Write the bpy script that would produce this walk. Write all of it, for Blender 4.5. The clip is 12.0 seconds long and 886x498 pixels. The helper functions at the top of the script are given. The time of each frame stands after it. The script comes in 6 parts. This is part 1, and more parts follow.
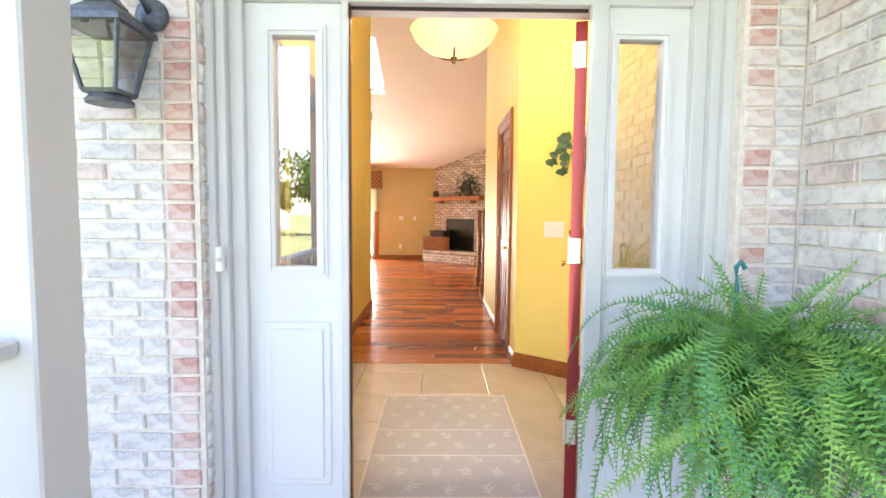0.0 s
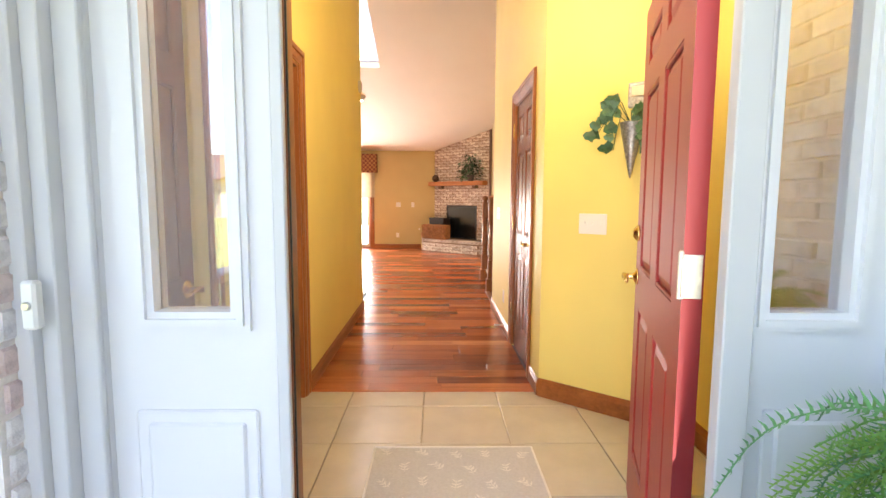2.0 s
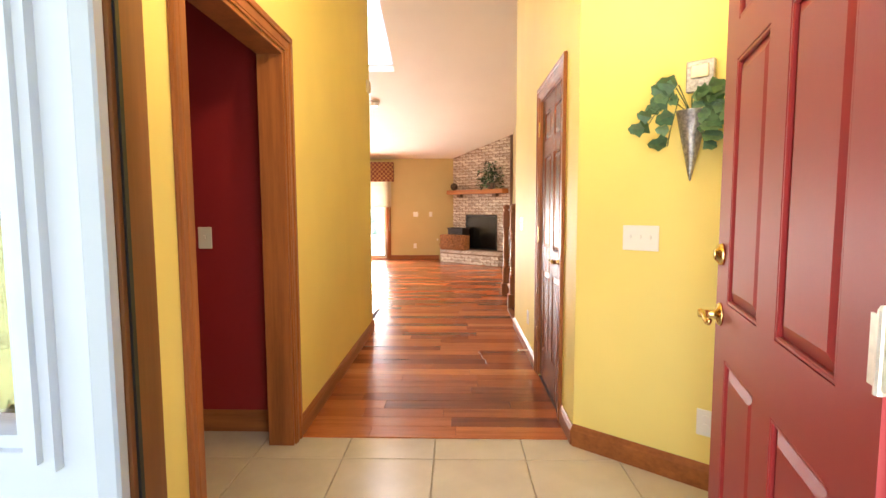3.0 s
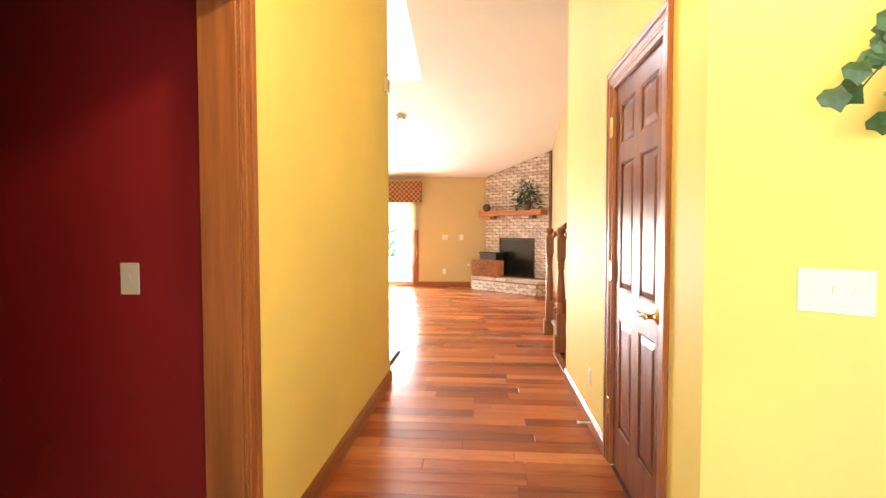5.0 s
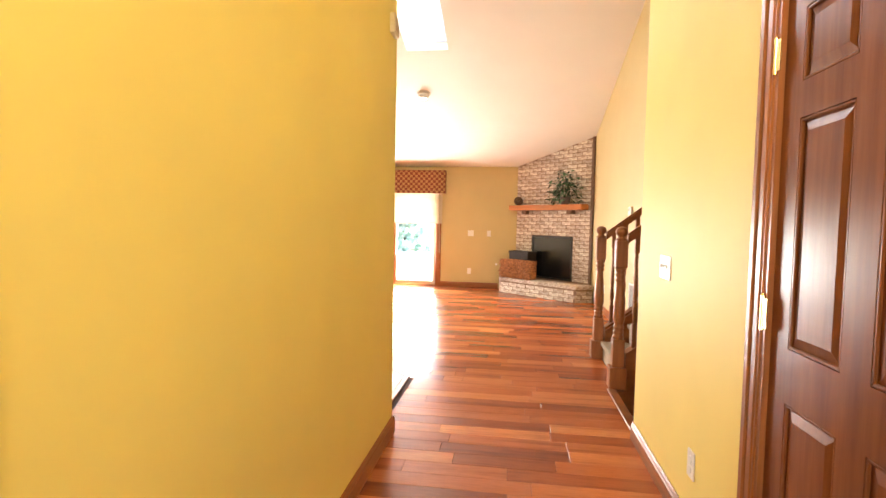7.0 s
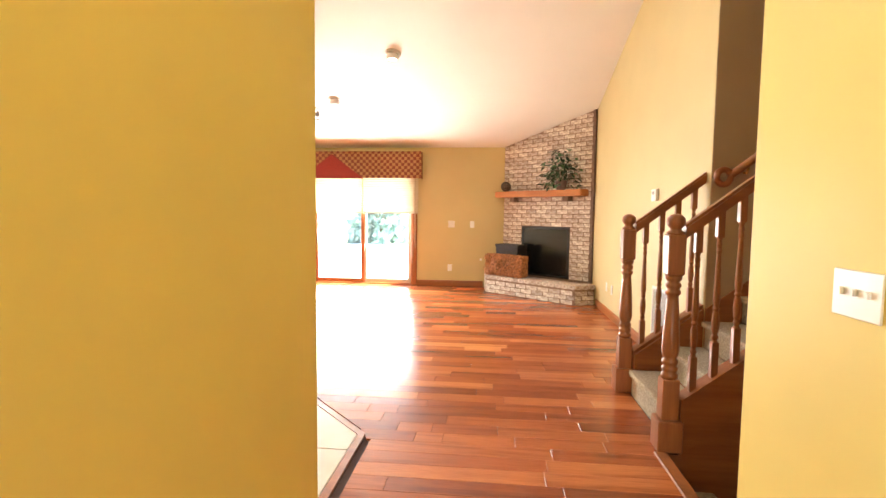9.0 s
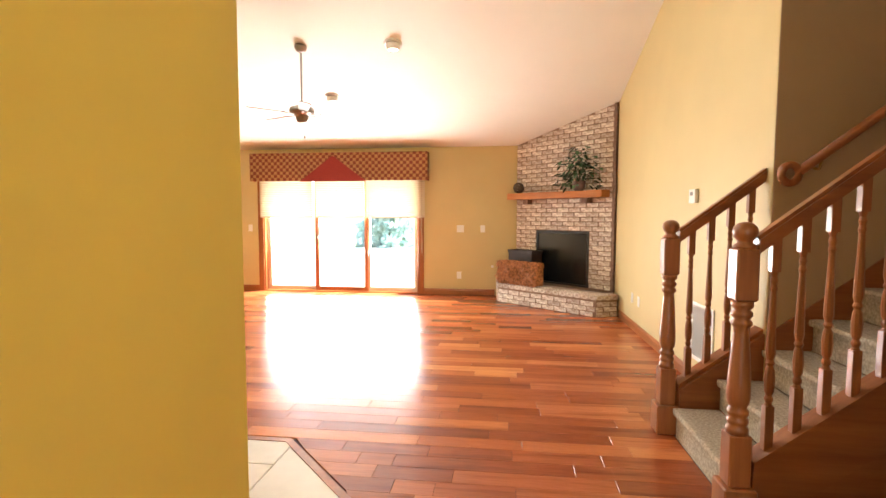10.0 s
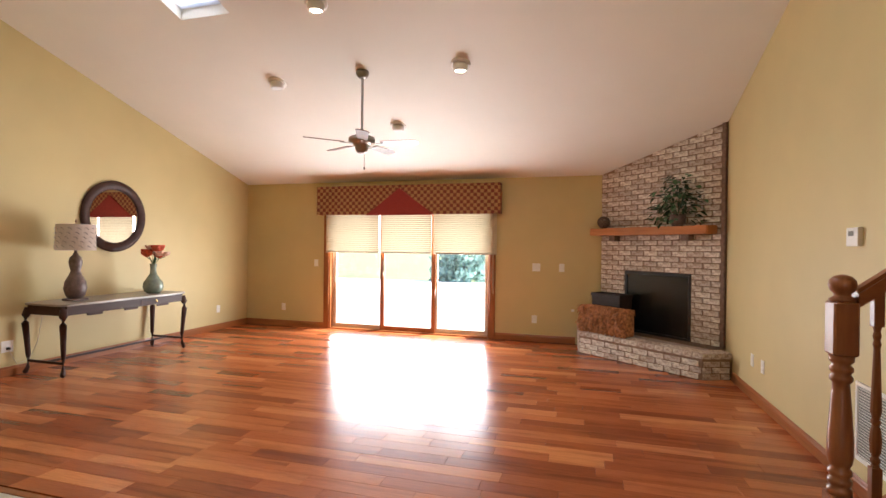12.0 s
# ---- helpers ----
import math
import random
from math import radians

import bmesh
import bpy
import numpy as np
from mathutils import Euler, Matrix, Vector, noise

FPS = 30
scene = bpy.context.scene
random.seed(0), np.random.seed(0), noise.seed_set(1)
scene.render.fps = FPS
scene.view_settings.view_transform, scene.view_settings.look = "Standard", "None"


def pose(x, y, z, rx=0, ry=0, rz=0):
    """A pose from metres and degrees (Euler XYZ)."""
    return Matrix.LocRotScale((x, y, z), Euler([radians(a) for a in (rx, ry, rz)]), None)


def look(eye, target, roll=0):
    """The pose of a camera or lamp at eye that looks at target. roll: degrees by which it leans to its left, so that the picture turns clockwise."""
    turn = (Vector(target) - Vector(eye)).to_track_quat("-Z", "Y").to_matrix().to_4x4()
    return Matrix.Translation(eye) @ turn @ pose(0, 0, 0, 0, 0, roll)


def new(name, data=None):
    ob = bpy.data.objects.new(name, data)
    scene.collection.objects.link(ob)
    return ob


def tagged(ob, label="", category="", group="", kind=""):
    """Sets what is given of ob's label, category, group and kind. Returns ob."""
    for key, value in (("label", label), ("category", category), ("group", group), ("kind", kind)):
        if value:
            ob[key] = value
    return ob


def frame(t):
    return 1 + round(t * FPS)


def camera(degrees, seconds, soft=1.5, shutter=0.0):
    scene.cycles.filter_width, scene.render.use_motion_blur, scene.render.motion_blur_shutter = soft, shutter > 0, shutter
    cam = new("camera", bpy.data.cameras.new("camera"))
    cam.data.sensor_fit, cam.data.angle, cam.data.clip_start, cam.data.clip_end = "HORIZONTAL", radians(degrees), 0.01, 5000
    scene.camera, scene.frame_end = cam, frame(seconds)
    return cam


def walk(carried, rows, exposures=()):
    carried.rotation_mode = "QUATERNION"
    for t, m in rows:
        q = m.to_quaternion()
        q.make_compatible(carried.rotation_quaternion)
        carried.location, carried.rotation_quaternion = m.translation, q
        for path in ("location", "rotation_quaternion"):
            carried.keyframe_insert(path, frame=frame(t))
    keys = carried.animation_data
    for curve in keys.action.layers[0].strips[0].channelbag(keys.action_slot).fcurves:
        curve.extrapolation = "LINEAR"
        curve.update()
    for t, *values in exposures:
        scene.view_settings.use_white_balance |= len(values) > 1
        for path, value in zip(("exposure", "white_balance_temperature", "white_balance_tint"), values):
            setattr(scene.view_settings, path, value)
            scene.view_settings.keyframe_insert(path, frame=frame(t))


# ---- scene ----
cam = camera(83.9, 12.0)
PATH = [
    (0, (0.175, 0.502, 1.209), (0.198, 2.497, 1.07), 0.5),
    (0.5, (0.174, 0.738, 1.218), (0.199, 2.73, 1.046), 0.3),
    (1, (0.181, 0.94, 1.221), (0.201, 2.931, 1.03), 0.3),
    (1.5, (0.161, 1.177, 1.23), (0.185, 3.166, 1.029), 0.2),
    (2, (0.143, 1.352, 1.241), (0.172, 3.342, 1.041), 0.3),
    (2.5, (0.165, 1.632, 1.233), (0.147, 3.624, 1.049), -0.2),
    (3, (0.187, 1.857, 1.246), (0.132, 3.849, 1.082), -0.2),
    (5, (0.131, 2.80, 1.268), (-0.046, 4.79, 1.192), -0.1),
    (5.5, (0.127, 3.055, 1.31), (-0.115, 5.039, 1.239), 0.3),
    (6, (0.091, 3.331, 1.305), (-0.184, 5.311, 1.229), 0.8),
    (6.5, (0.056, 3.591, 1.304), (-0.229, 5.568, 1.214), 1.0),
    (7, (0.036, 3.904, 1.3), (-0.243, 5.882, 1.195), 1.1),
    (9, (-0.087, 5.219, 1.284), (-0.285, 7.204, 1.142), 0.7),
    (9.5, (-0.099, 5.533, 1.315), (-0.316, 7.515, 1.167), 0.5),
    (10, (-0.104, 5.796, 1.324), (-0.347, 7.777, 1.188), 0.1),
    (10.5, (-0.077, 6.046, 1.354), (-0.396, 8.017, 1.239), 0.0),
    (11, (-0.094, 6.228, 1.358), (-0.488, 8.187, 1.28), 0.0),
    (11.5, (-0.120, 6.393, 1.381), (-0.577, 8.340, 1.338), 0.4),
    (12, (-0.121, 6.512, 1.395), (-0.674, 8.433, 1.386), 0.65),
]
EXPOSURES = [(0.0, 2.88, 6950, 19), (2.5, 2.84, 6800, 18), (3.2, 2.93, 6700, 15), (5.0, 3.30, 6650, 13), (7.0, 3.15, 6600, 11), (9.0, 3.10, 6500, 9), (10.5, 2.68, 6350, 10), (12.0, 1.90, 6000, 11)]
walk(cam, [(t, look(eye, target, roll)) for t, eye, target, roll in PATH], EXPOSURES)

# ---- world, sun, large lights ----
SUN_ELEVATION, SUN_FROM = 64.0, Vector((0.80, 0.60))
world = bpy.data.worlds.new("daylight")
scene.world = world
world.use_nodes = True
wn = world.node_tree.nodes
sky = wn.new("ShaderNodeTexSky")
sky.sky_type = "NISHITA"
sky.sun_disc = False
sky.sun_elevation = radians(SUN_ELEVATION)
sky.sun_rotation = math.atan2(SUN_FROM.x, SUN_FROM.y)
world.node_tree.links.new(sky.outputs[0], wn["Background"].inputs[0])
wn["Background"].inputs[1].default_value = 0.15


def lamp(name, kind, m, energy, color=(1, 1, 1), **kw):
    data = bpy.data.lights.new(name, kind)
    data.energy, data.color = energy, color
    for key, value in kw.items():
        setattr(data, key, value)
    ob = new(name, data)
    ob.matrix_world = m
    return ob


_el = radians(SUN_ELEVATION)
_sd = Vector((SUN_FROM.x * math.cos(_el), SUN_FROM.y * math.cos(_el), math.sin(_el)))
lamp("sun", "SUN", look(_sd * 30, (0, 0, 0)), 5.0, (1.0, 0.95, 0.87), angle=radians(0.6))
# daylight standing in the opening of the sliding door, and under the two roof windows
lamp("door_daylight", "AREA", look((-2.88, 14.14, 1.05), (-2.88, 11.0, 2.0)), 82, (1.0, 0.97, 0.92), shape="RECTANGLE", size=2.6, size_y=1.9, spread=radians(180))
# daylight standing in the entrance opening
lamp("entrance_daylight", "AREA", look((0.29, 2.40, 1.0), (0.29, 6.0, 1.5)), 2.0, (1.0, 0.98, 0.95), shape="RECTANGLE", size=0.84, size_y=1.8, spread=radians(120))
for sx in (-1.13, -3.62):
    lamp("roof_window_daylight", "AREA", look((sx, 9.6, 3.82), (sx, 9.6 - 0.313, 2.82)), 4.0, (0.97, 0.98, 1.0), shape="RECTANGLE", size=0.5, size_y=1.5)

# ---- materials ----
def base_material(name):
    m = bpy.data.materials.new(name)
    m.use_nodes = True
    nt = m.node_tree
    return m, nt, nt.nodes["Principled BSDF"]


def node(nt, kind, **inputs):
    n = nt.nodes.new(kind)
    for key, value in inputs.items():
        if key in n.inputs:
            n.inputs[key].default_value = value
    return n


def coords(nt, scale=(1, 1, 1), rot=(0, 0, 0)):
    tc = nt.nodes.new("ShaderNodeTexCoord")
    mp = nt.nodes.new("ShaderNodeMapping")
    mp.inputs["Scale"].default_value = scale
    mp.inputs["Rotation"].default_value = rot
    nt.links.new(tc.outputs["Object"], mp.inputs[0])
    return mp.outputs[0]


def noise_tex(nt, vec, scale, detail=4.0, rough=0.55):
    n = node(nt, "ShaderNodeTexNoise", Scale=scale, Detail=detail, Roughness=rough)
    nt.links.new(vec, n.inputs["Vector"])
    return n.outputs["Fac"]


def ramp(nt, fac, stops):
    r = nt.nodes.new("ShaderNodeValToRGB")
    el = r.color_ramp.elements
    while len(el) < len(stops):
        el.new(0.5)
    for e, (pos, col) in zip(el, stops):
        e.position, e.color = pos, (*col, 1)
    nt.links.new(fac, r.inputs[0])
    return r.outputs[0]


def mix(nt, fac, a, b, mode="MIX"):
    n = nt.nodes.new("ShaderNodeMix")
    n.data_type, n.blend_type = "RGBA", mode
    for sock, v in ((n.inputs[0], fac), (n.inputs[6], a), (n.inputs[7], b)):
        if isinstance(v, (int, float)):
            sock.default_value = v
        elif isinstance(v, tuple):
            sock.default_value = (*v, 1)
        else:
            nt.links.new(v, sock)
    return n.outputs[2]


def bump(nt, bsdf, height, strength=0.2, distance=0.002):
    b = node(nt, "ShaderNodeBump", Strength=strength, Distance=distance)
    nt.links.new(height, b.inputs["Height"])
    nt.links.new(b.outputs[0], bsdf.inputs["Normal"])


def dim(c, k):
    return tuple(min(1.0, v * k) for v in c)


def paint(name, col, rough=0.55, grain=0.12, coarse=0.06, gloss=0.5):
    m, nt, b = base_material(name)
    v = coords(nt)
    big = ramp(nt, noise_tex(nt, v, 0.9, 3), [(0.3, dim(col, 1 - coarse)), (0.7, dim(col, 1 + coarse))])
    nt.links.new(big, b.inputs["Base Color"])
    b.inputs["Roughness"].default_value = rough
    b.inputs["Specular IOR Level"].default_value = gloss
    bump(nt, b, noise_tex(nt, v, 190, 3), grain, 0.0012)
    return m


def plain(name, col, rough=0.5, metal=0.0, var=0.1, scale=30.0, bumps=0.0):
    m, nt, b = base_material(name)
    v = coords(nt)
    nt.links.new(ramp(nt, noise_tex(nt, v, scale), [(0.3, dim(col, 1 - var)), (0.7, dim(col, 1 + var))]), b.inputs["Base Color"])
    b.inputs["Roughness"].default_value, b.inputs["Metallic"].default_value = rough, metal
    if bumps:
        bump(nt, b, noise_tex(nt, v, scale * 2), bumps, 0.004)
    return m


def wood(name, dark, light, axis=2, rough=0.35, coat=0.3, per_object=0.0, island=False, gloss=0.4, coat_rough=0.12):
    """Wood whose grain runs along the axis (0, 1 or 2)."""
    m, nt, b = base_material(name)
    sc = [9.0, 9.0, 9.0]
    sc[axis] = 0.6
    v = coords(nt, tuple(sc))
    if per_object:
        info = nt.nodes.new("ShaderNodeNewGeometry" if island else "ShaderNodeObjectInfo")
        rnd = info.outputs["Random Per Island" if island else "Random"]
        add = nt.nodes.new("ShaderNodeVectorMath")
        add.operation = "ADD"
        mul = nt.nodes.new("ShaderNodeMath")
        mul.operation = "MULTIPLY"
        mul.inputs[1].default_value = 37.0
        nt.links.new(rnd, mul.inputs[0])
        nt.links.new(v, add.inputs[0])
        nt.links.new(mul.outputs[0], add.inputs[1])
        v = add.outputs[0]
    fine = noise_tex(nt, v, 6.0, 6, 0.65)
    broad = noise_tex(nt, v, 1.1, 3)
    col = mix(nt, 0.32, ramp(nt, broad, [(0.3, dark), (0.7, light)]), ramp(nt, fine, [(0.32, dim(dark, 0.8)), (0.68, light)]))
    if per_object:
        tone = ramp(nt, rnd, [(0.0, (1 - per_object, (1 - per_object) * 0.86, (1 - per_object) * 0.8)), (0.3, (0.74, 0.70, 0.68)), (0.7, (0.84, 0.81, 0.79)), (1.0, (1.0, 1.0, 1.0))])
        col = mix(nt, 1.0, col, tone, "MULTIPLY")
    nt.links.new(col, b.inputs["Base Color"])
    b.inputs["Roughness"].default_value = rough
    b.inputs["Coat Weight"].default_value, b.inputs["Coat Roughness"].default_value = coat, coat_rough
    b.inputs["Specular IOR Level"].default_value = gloss
    bump(nt, b, fine, 0.12, 0.0015)
    return m


def plank_wood(name, island=False):
    """Varnished cherry planks: each plank its own tone and its own cut of the grain, which runs along x."""
    m, nt, b = base_material(name)
    info = nt.nodes.new("ShaderNodeNewGeometry" if island else "ShaderNodeObjectInfo")
    rnd = info.outputs["Random Per Island" if island else "Random"]
    tc = nt.nodes.new("ShaderNodeTexCoord").outputs["Object"]
    shift = nt.nodes.new("ShaderNodeMath")
    shift.operation = "MULTIPLY"
    shift.inputs[1].default_value = 41.0
    nt.links.new(rnd, shift.inputs[0])
    add = nt.nodes.new("ShaderNodeVectorMath")
    nt.links.new(tc, add.inputs[0])
    nt.links.new(shift.outputs[0], add.inputs[1])
    mp = nt.nodes.new("ShaderNodeMapping")
    mp.inputs["Scale"].default_value = (1.3, 17.0, 17.0)
    nt.links.new(add.outputs[0], mp.inputs[0])
    figure = noise_tex(nt, mp.outputs[0], 0.8, 4, 0.6)
    pores = noise_tex(nt, mp.outputs[0], 7.0, 5, 0.65)
    body = ramp(nt, rnd, [(0.0, (0.25, 0.058, 0.019)), (0.2, (0.35, 0.088, 0.028)), (0.5, (0.44, 0.122, 0.039)), (0.82, (0.53, 0.165, 0.054)), (1.0, (0.70, 0.262, 0.092))])
    streak = ramp(nt, figure, [(0.30, (0.58, 0.50, 0.46)), (0.48, (0.93, 0.92, 0.91)), (0.70, (1.0, 1.0, 1.0))])
    fine = ramp(nt, pores, [(0.30, (0.80, 0.77, 0.75)), (0.60, (1.0, 1.0, 1.0))])
    nt.links.new(mix(nt, 1.0, mix(nt, 1.0, body, streak, "MULTIPLY"), fine, "MULTIPLY"), b.inputs["Base Color"])
    b.inputs["Roughness"].default_value = 0.25
    b.inputs["Coat Weight"].default_value, b.inputs["Coat Roughness"].default_value = 0.10, 0.12
    b.inputs["Specular IOR Level"].default_value = 0.34
    bump(nt, b, pores, 0.06, 0.001)
    return m


def metal(name, col, rough=0.25):
    m, nt, b = base_material(name)
    v = coords(nt)
    nt.links.new(ramp(nt, noise_tex(nt, v, 60), [(0.3, dim(col, 0.85)), (0.7, col)]), b.inputs["Base Color"])
    b.inputs["Metallic"].default_value, b.inputs["Roughness"].default_value = 1.0, rough
    return m


def glass(name, tint=(1, 1, 1), reflect=0.12):
    """A thin pane: clear, with the gloss of two faces."""
    m, nt, b = base_material(name)
    nt.nodes.remove(b)
    out = nt.nodes["Material Output"]
    clear = node(nt, "ShaderNodeBsdfTransparent", Color=(*tint, 1))
    gloss = node(nt, "ShaderNodeBsdfGlossy", Roughness=0.0)
    mx = node(nt, "ShaderNodeMixShader", Fac=reflect)
    nt.links.new(clear.outputs[0], mx.inputs[1])
    nt.links.new(gloss.outputs[0], mx.inputs[2])
    nt.links.new(mx.outputs[0], out.inputs[0])
    return m


def glow(name, col, strength):
    m, nt, b = base_material(name)
    b.inputs["Base Color"].default_value = (*dim(col, 0.9), 1)
    b.inputs["Emission Color"].default_value = (*col, 1)
    b.inputs["Emission Strength"].default_value = strength
    return m


def translucent(name, col, trans=0.5):
    m, nt, b = base_material(name)
    nt.nodes.remove(b)
    d = node(nt, "ShaderNodeBsdfDiffuse", Color=(*col, 1))
    t = node(nt, "ShaderNodeBsdfTranslucent", Color=(*col, 1))
    mx = node(nt, "ShaderNodeMixShader", Fac=trans)
    nt.links.new(d.outputs[0], mx.inputs[1])
    nt.links.new(t.outputs[0], mx.inputs[2])
    nt.links.new(mx.outputs[0], nt.nodes["Material Output"].inputs[0])
    return m


def leaf_material(name, col, trans=0.35, var=0.3, scale=9.0):
    """A thin leaf that lets some light through."""
    m, nt, b = base_material(name)
    v = coords(nt)
    tone = ramp(nt, noise_tex(nt, v, scale), [(0.3, dim(col, 1 - var)), (0.7, dim(col, 1 + var))])
    nt.links.new(tone, b.inputs["Base Color"])
    b.inputs["Roughness"].default_value = 0.45
    t = node(nt, "ShaderNodeBsdfTranslucent")
    nt.links.new(tone, t.inputs["Color"])
    mx = node(nt, "ShaderNodeMixShader", Fac=trans)
    nt.links.new(b.outputs[0], mx.inputs[1])
    nt.links.new(t.outputs[0], mx.inputs[2])
    nt.links.new(mx.outputs[0], nt.nodes["Material Output"].inputs[0])
    return m


def brick_material(name, whites, reds, red_share=0.2, island=False, under_mix=0.5, grain=22):
    """Whitewashed brick, each brick its own tone, with mottled wash."""
    m, nt, b = base_material(name)
    v = coords(nt)
    if island:
        rnd = nt.nodes.new("ShaderNodeNewGeometry").outputs["Random Per Island"]
    else:
        rnd = nt.nodes.new("ShaderNodeObjectInfo").outputs["Random"]
    body = ramp(nt, rnd, [(0.0, whites[0]), (0.45, whites[1]), (1 - red_share, whites[2]), (1 - red_share * 0.6, reds[0]), (1.0, reds[1])])
    patch = noise_tex(nt, v, grain, 5, 0.7)
    wash = ramp(nt, patch, [(0.40, (0, 0, 0)), (0.56, (1, 1, 1))])
    under = ramp(nt, noise_tex(nt, v, 34, 6, 0.75), [(0.34, dim(reds[1], 0.9)), (0.46, whites[2]), (0.62, whites[1])])
    col = mix(nt, wash, mix(nt, under_mix, body, under), mix(nt, 0.55, body, whites[0]))
    nt.links.new(col, b.inputs["Base Color"])
    b.inputs["Roughness"].default_value = 0.85
    bump(nt, b, noise_tex(nt, v, 70, 5, 0.7), 0.5, 0.006)
    return m


M = {}
M["hall_yellow"] = paint("hall_yellow", (0.82, 0.675, 0.215), gloss=0.3)
M["room_gold"] = paint("room_gold", (0.57, 0.46, 0.22))
# wall paint with the stairwell's shade mixed into its colour
M["stair_shade_taupe"] = paint("stair_shade_taupe", (0.42, 0.31, 0.21))
M["dining_red"] = paint("dining_red", (0.24, 0.011, 0.010), 0.5)
M["ceiling_white"] = paint("ceiling_white", (0.80, 0.765, 0.70), 0.7, 0.25, 0.03)
M["porch_white"] = paint("porch_white", (0.80, 0.79, 0.80), 0.45, 0.05, 0.04)
M["porch_grey"] = paint("porch_grey", (0.66, 0.65, 0.65), 0.45, 0.05, 0.04)
M["trim_wood"] = wood("trim_wood", (0.19, 0.060, 0.018), (0.40, 0.138, 0.041), 2, 0.34, 0.10, gloss=0.25)
M["trim_wood_y"] = wood("trim_wood_y", (0.19, 0.060, 0.018), (0.40, 0.138, 0.041), 1, 0.34, 0.10, gloss=0.25)
M["trim_wood_x"] = wood("trim_wood_x", (0.19, 0.060, 0.018), (0.40, 0.138, 0.041), 0, 0.34, 0.10, gloss=0.25)
M["door_wood"] = wood("door_wood", (0.12, 0.036, 0.013), (0.25, 0.078, 0.024), 2, 0.27, 0.02, gloss=0.14, coat_rough=0.05)
M["stair_wood"] = wood("stair_wood", (0.20, 0.064, 0.021), (0.38, 0.140, 0.048), 2, 0.32, 0.25)
M["stair_wood_x"] = wood("stair_wood_x", (0.20, 0.064, 0.021), (0.38, 0.140, 0.048), 0, 0.32, 0.25)
M["plank"] = plank_wood("plank")
M["plank_far"] = plank_wood("plank_far", True)
M["mantel_wood"] = wood("mantel_wood", (0.33, 0.11, 0.03), (0.55, 0.22, 0.07), 0, 0.4, 0.15)
M["dark_wood"] = wood("dark_wood", (0.036, 0.016, 0.012), (0.068, 0.030, 0.022), 1, 0.5, 0.03, gloss=0.2)
M["door_red"] = paint("door_red", (0.27, 0.020, 0.020), 0.42, 0.04, 0.05, 0.35)
M["brass"] = metal("brass", (0.83, 0.60, 0.24), 0.2)
M["nickel"] = metal("nickel", (0.70, 0.68, 0.64), 0.3)
M["bronze"] = metal("bronze", (0.32, 0.22, 0.15), 0.35)
M["lantern_metal"] = plain("lantern_metal", (0.12, 0.135, 0.16), 0.45, 0.4, 0.35, 40)
M["white_plastic"] = plain("white_plastic", (0.80, 0.79, 0.75), 0.35, 0, 0.02, 8)
M["almond_plastic"] = plain("almond_plastic", (0.62, 0.54, 0.38), 0.35, 0, 0.03, 8)
M["black"] = plain("black", (0.012, 0.012, 0.012), 0.35, 0, 0.2, 30)
M["soot"] = plain("soot", (0.022, 0.019, 0.017), 0.9, 0, 0.4, 12, 0.3)
M["tile"] = plain("tile", (0.60, 0.56, 0.49), 0.25, 0, 0.07, 5.0, 0.04)
M["grout"] = plain("grout", (0.48, 0.42, 0.33), 0.9, 0, 0.12, 60)
M["subfloor"] = plain("subfloor", (0.05, 0.018, 0.01), 0.8, 0, 0.2, 20)
M["carpet"] = plain("carpet", (0.38, 0.32, 0.235), 0.95, 0, 0.38, 70, 1.0)
M["mortar"] = plain("mortar", (0.79, 0.71, 0.65), 0.95, 0, 0.12, 45, 0.4)
M["mortar_in"] = plain("mortar_in", (0.25, 0.165, 0.115), 0.95, 0, 0.15, 45, 0.4)
WASHED = ((0.84, 0.80, 0.78), (0.71, 0.65, 0.62), (0.46, 0.435, 0.44))
M["brick_out"] = brick_material("brick_out", WASHED, ((0.66, 0.44, 0.38), (0.52, 0.22, 0.17)), 0.16, under_mix=0.7, grain=13)
M["brick_out_far"] = brick_material("brick_out_far", WASHED, ((0.66, 0.44, 0.38), (0.52, 0.22, 0.17)), 0.16, True, 0.7, 13)
M["brick_quoin"] = brick_material("brick_quoin", ((0.82, 0.76, 0.73), (0.72, 0.56, 0.51), (0.60, 0.34, 0.28)), ((0.58, 0.25, 0.20), (0.46, 0.13, 0.10)), 0.55, grain=11)
M["brick_in"] = brick_material("brick_in", ((0.80, 0.75, 0.67), (0.58, 0.48, 0.40), (0.36, 0.27, 0.21)), ((0.30, 0.19, 0.14), (0.18, 0.105, 0.075)), 0.3, False, 0.75, 17)
M["brick_in_far"] = brick_material("brick_in_far", ((0.80, 0.75, 0.67), (0.58, 0.48, 0.40), (0.36, 0.27, 0.21)), ((0.30, 0.19, 0.14), (0.18, 0.105, 0.075)), 0.3, True, 0.75, 17)
M["pane"] = glass("pane", (1, 1, 1), 0.30)
M["clear"] = glass("clear", (1, 1, 1), 0.06)
M["frosted"] = translucent("frosted", (0.92, 0.93, 0.95), 0.8)
M["shade_cloth"] = translucent("shade_cloth", (0.62, 0.55, 0.39), 0.09)
M["concrete"] = plain("concrete", (0.48, 0.47, 0.45), 0.9, 0, 0.12, 8, 0.3)
# pale colour that also stands in for glare on the ground behind the house
M["patio"] = plain("patio", (0.70, 0.68, 0.64), 0.9, 0, 0.08, 6, 0.2)
M["lawn"] = plain("lawn", (0.15, 0.18, 0.07), 0.95, 0, 0.35, 1.2, 0.5)
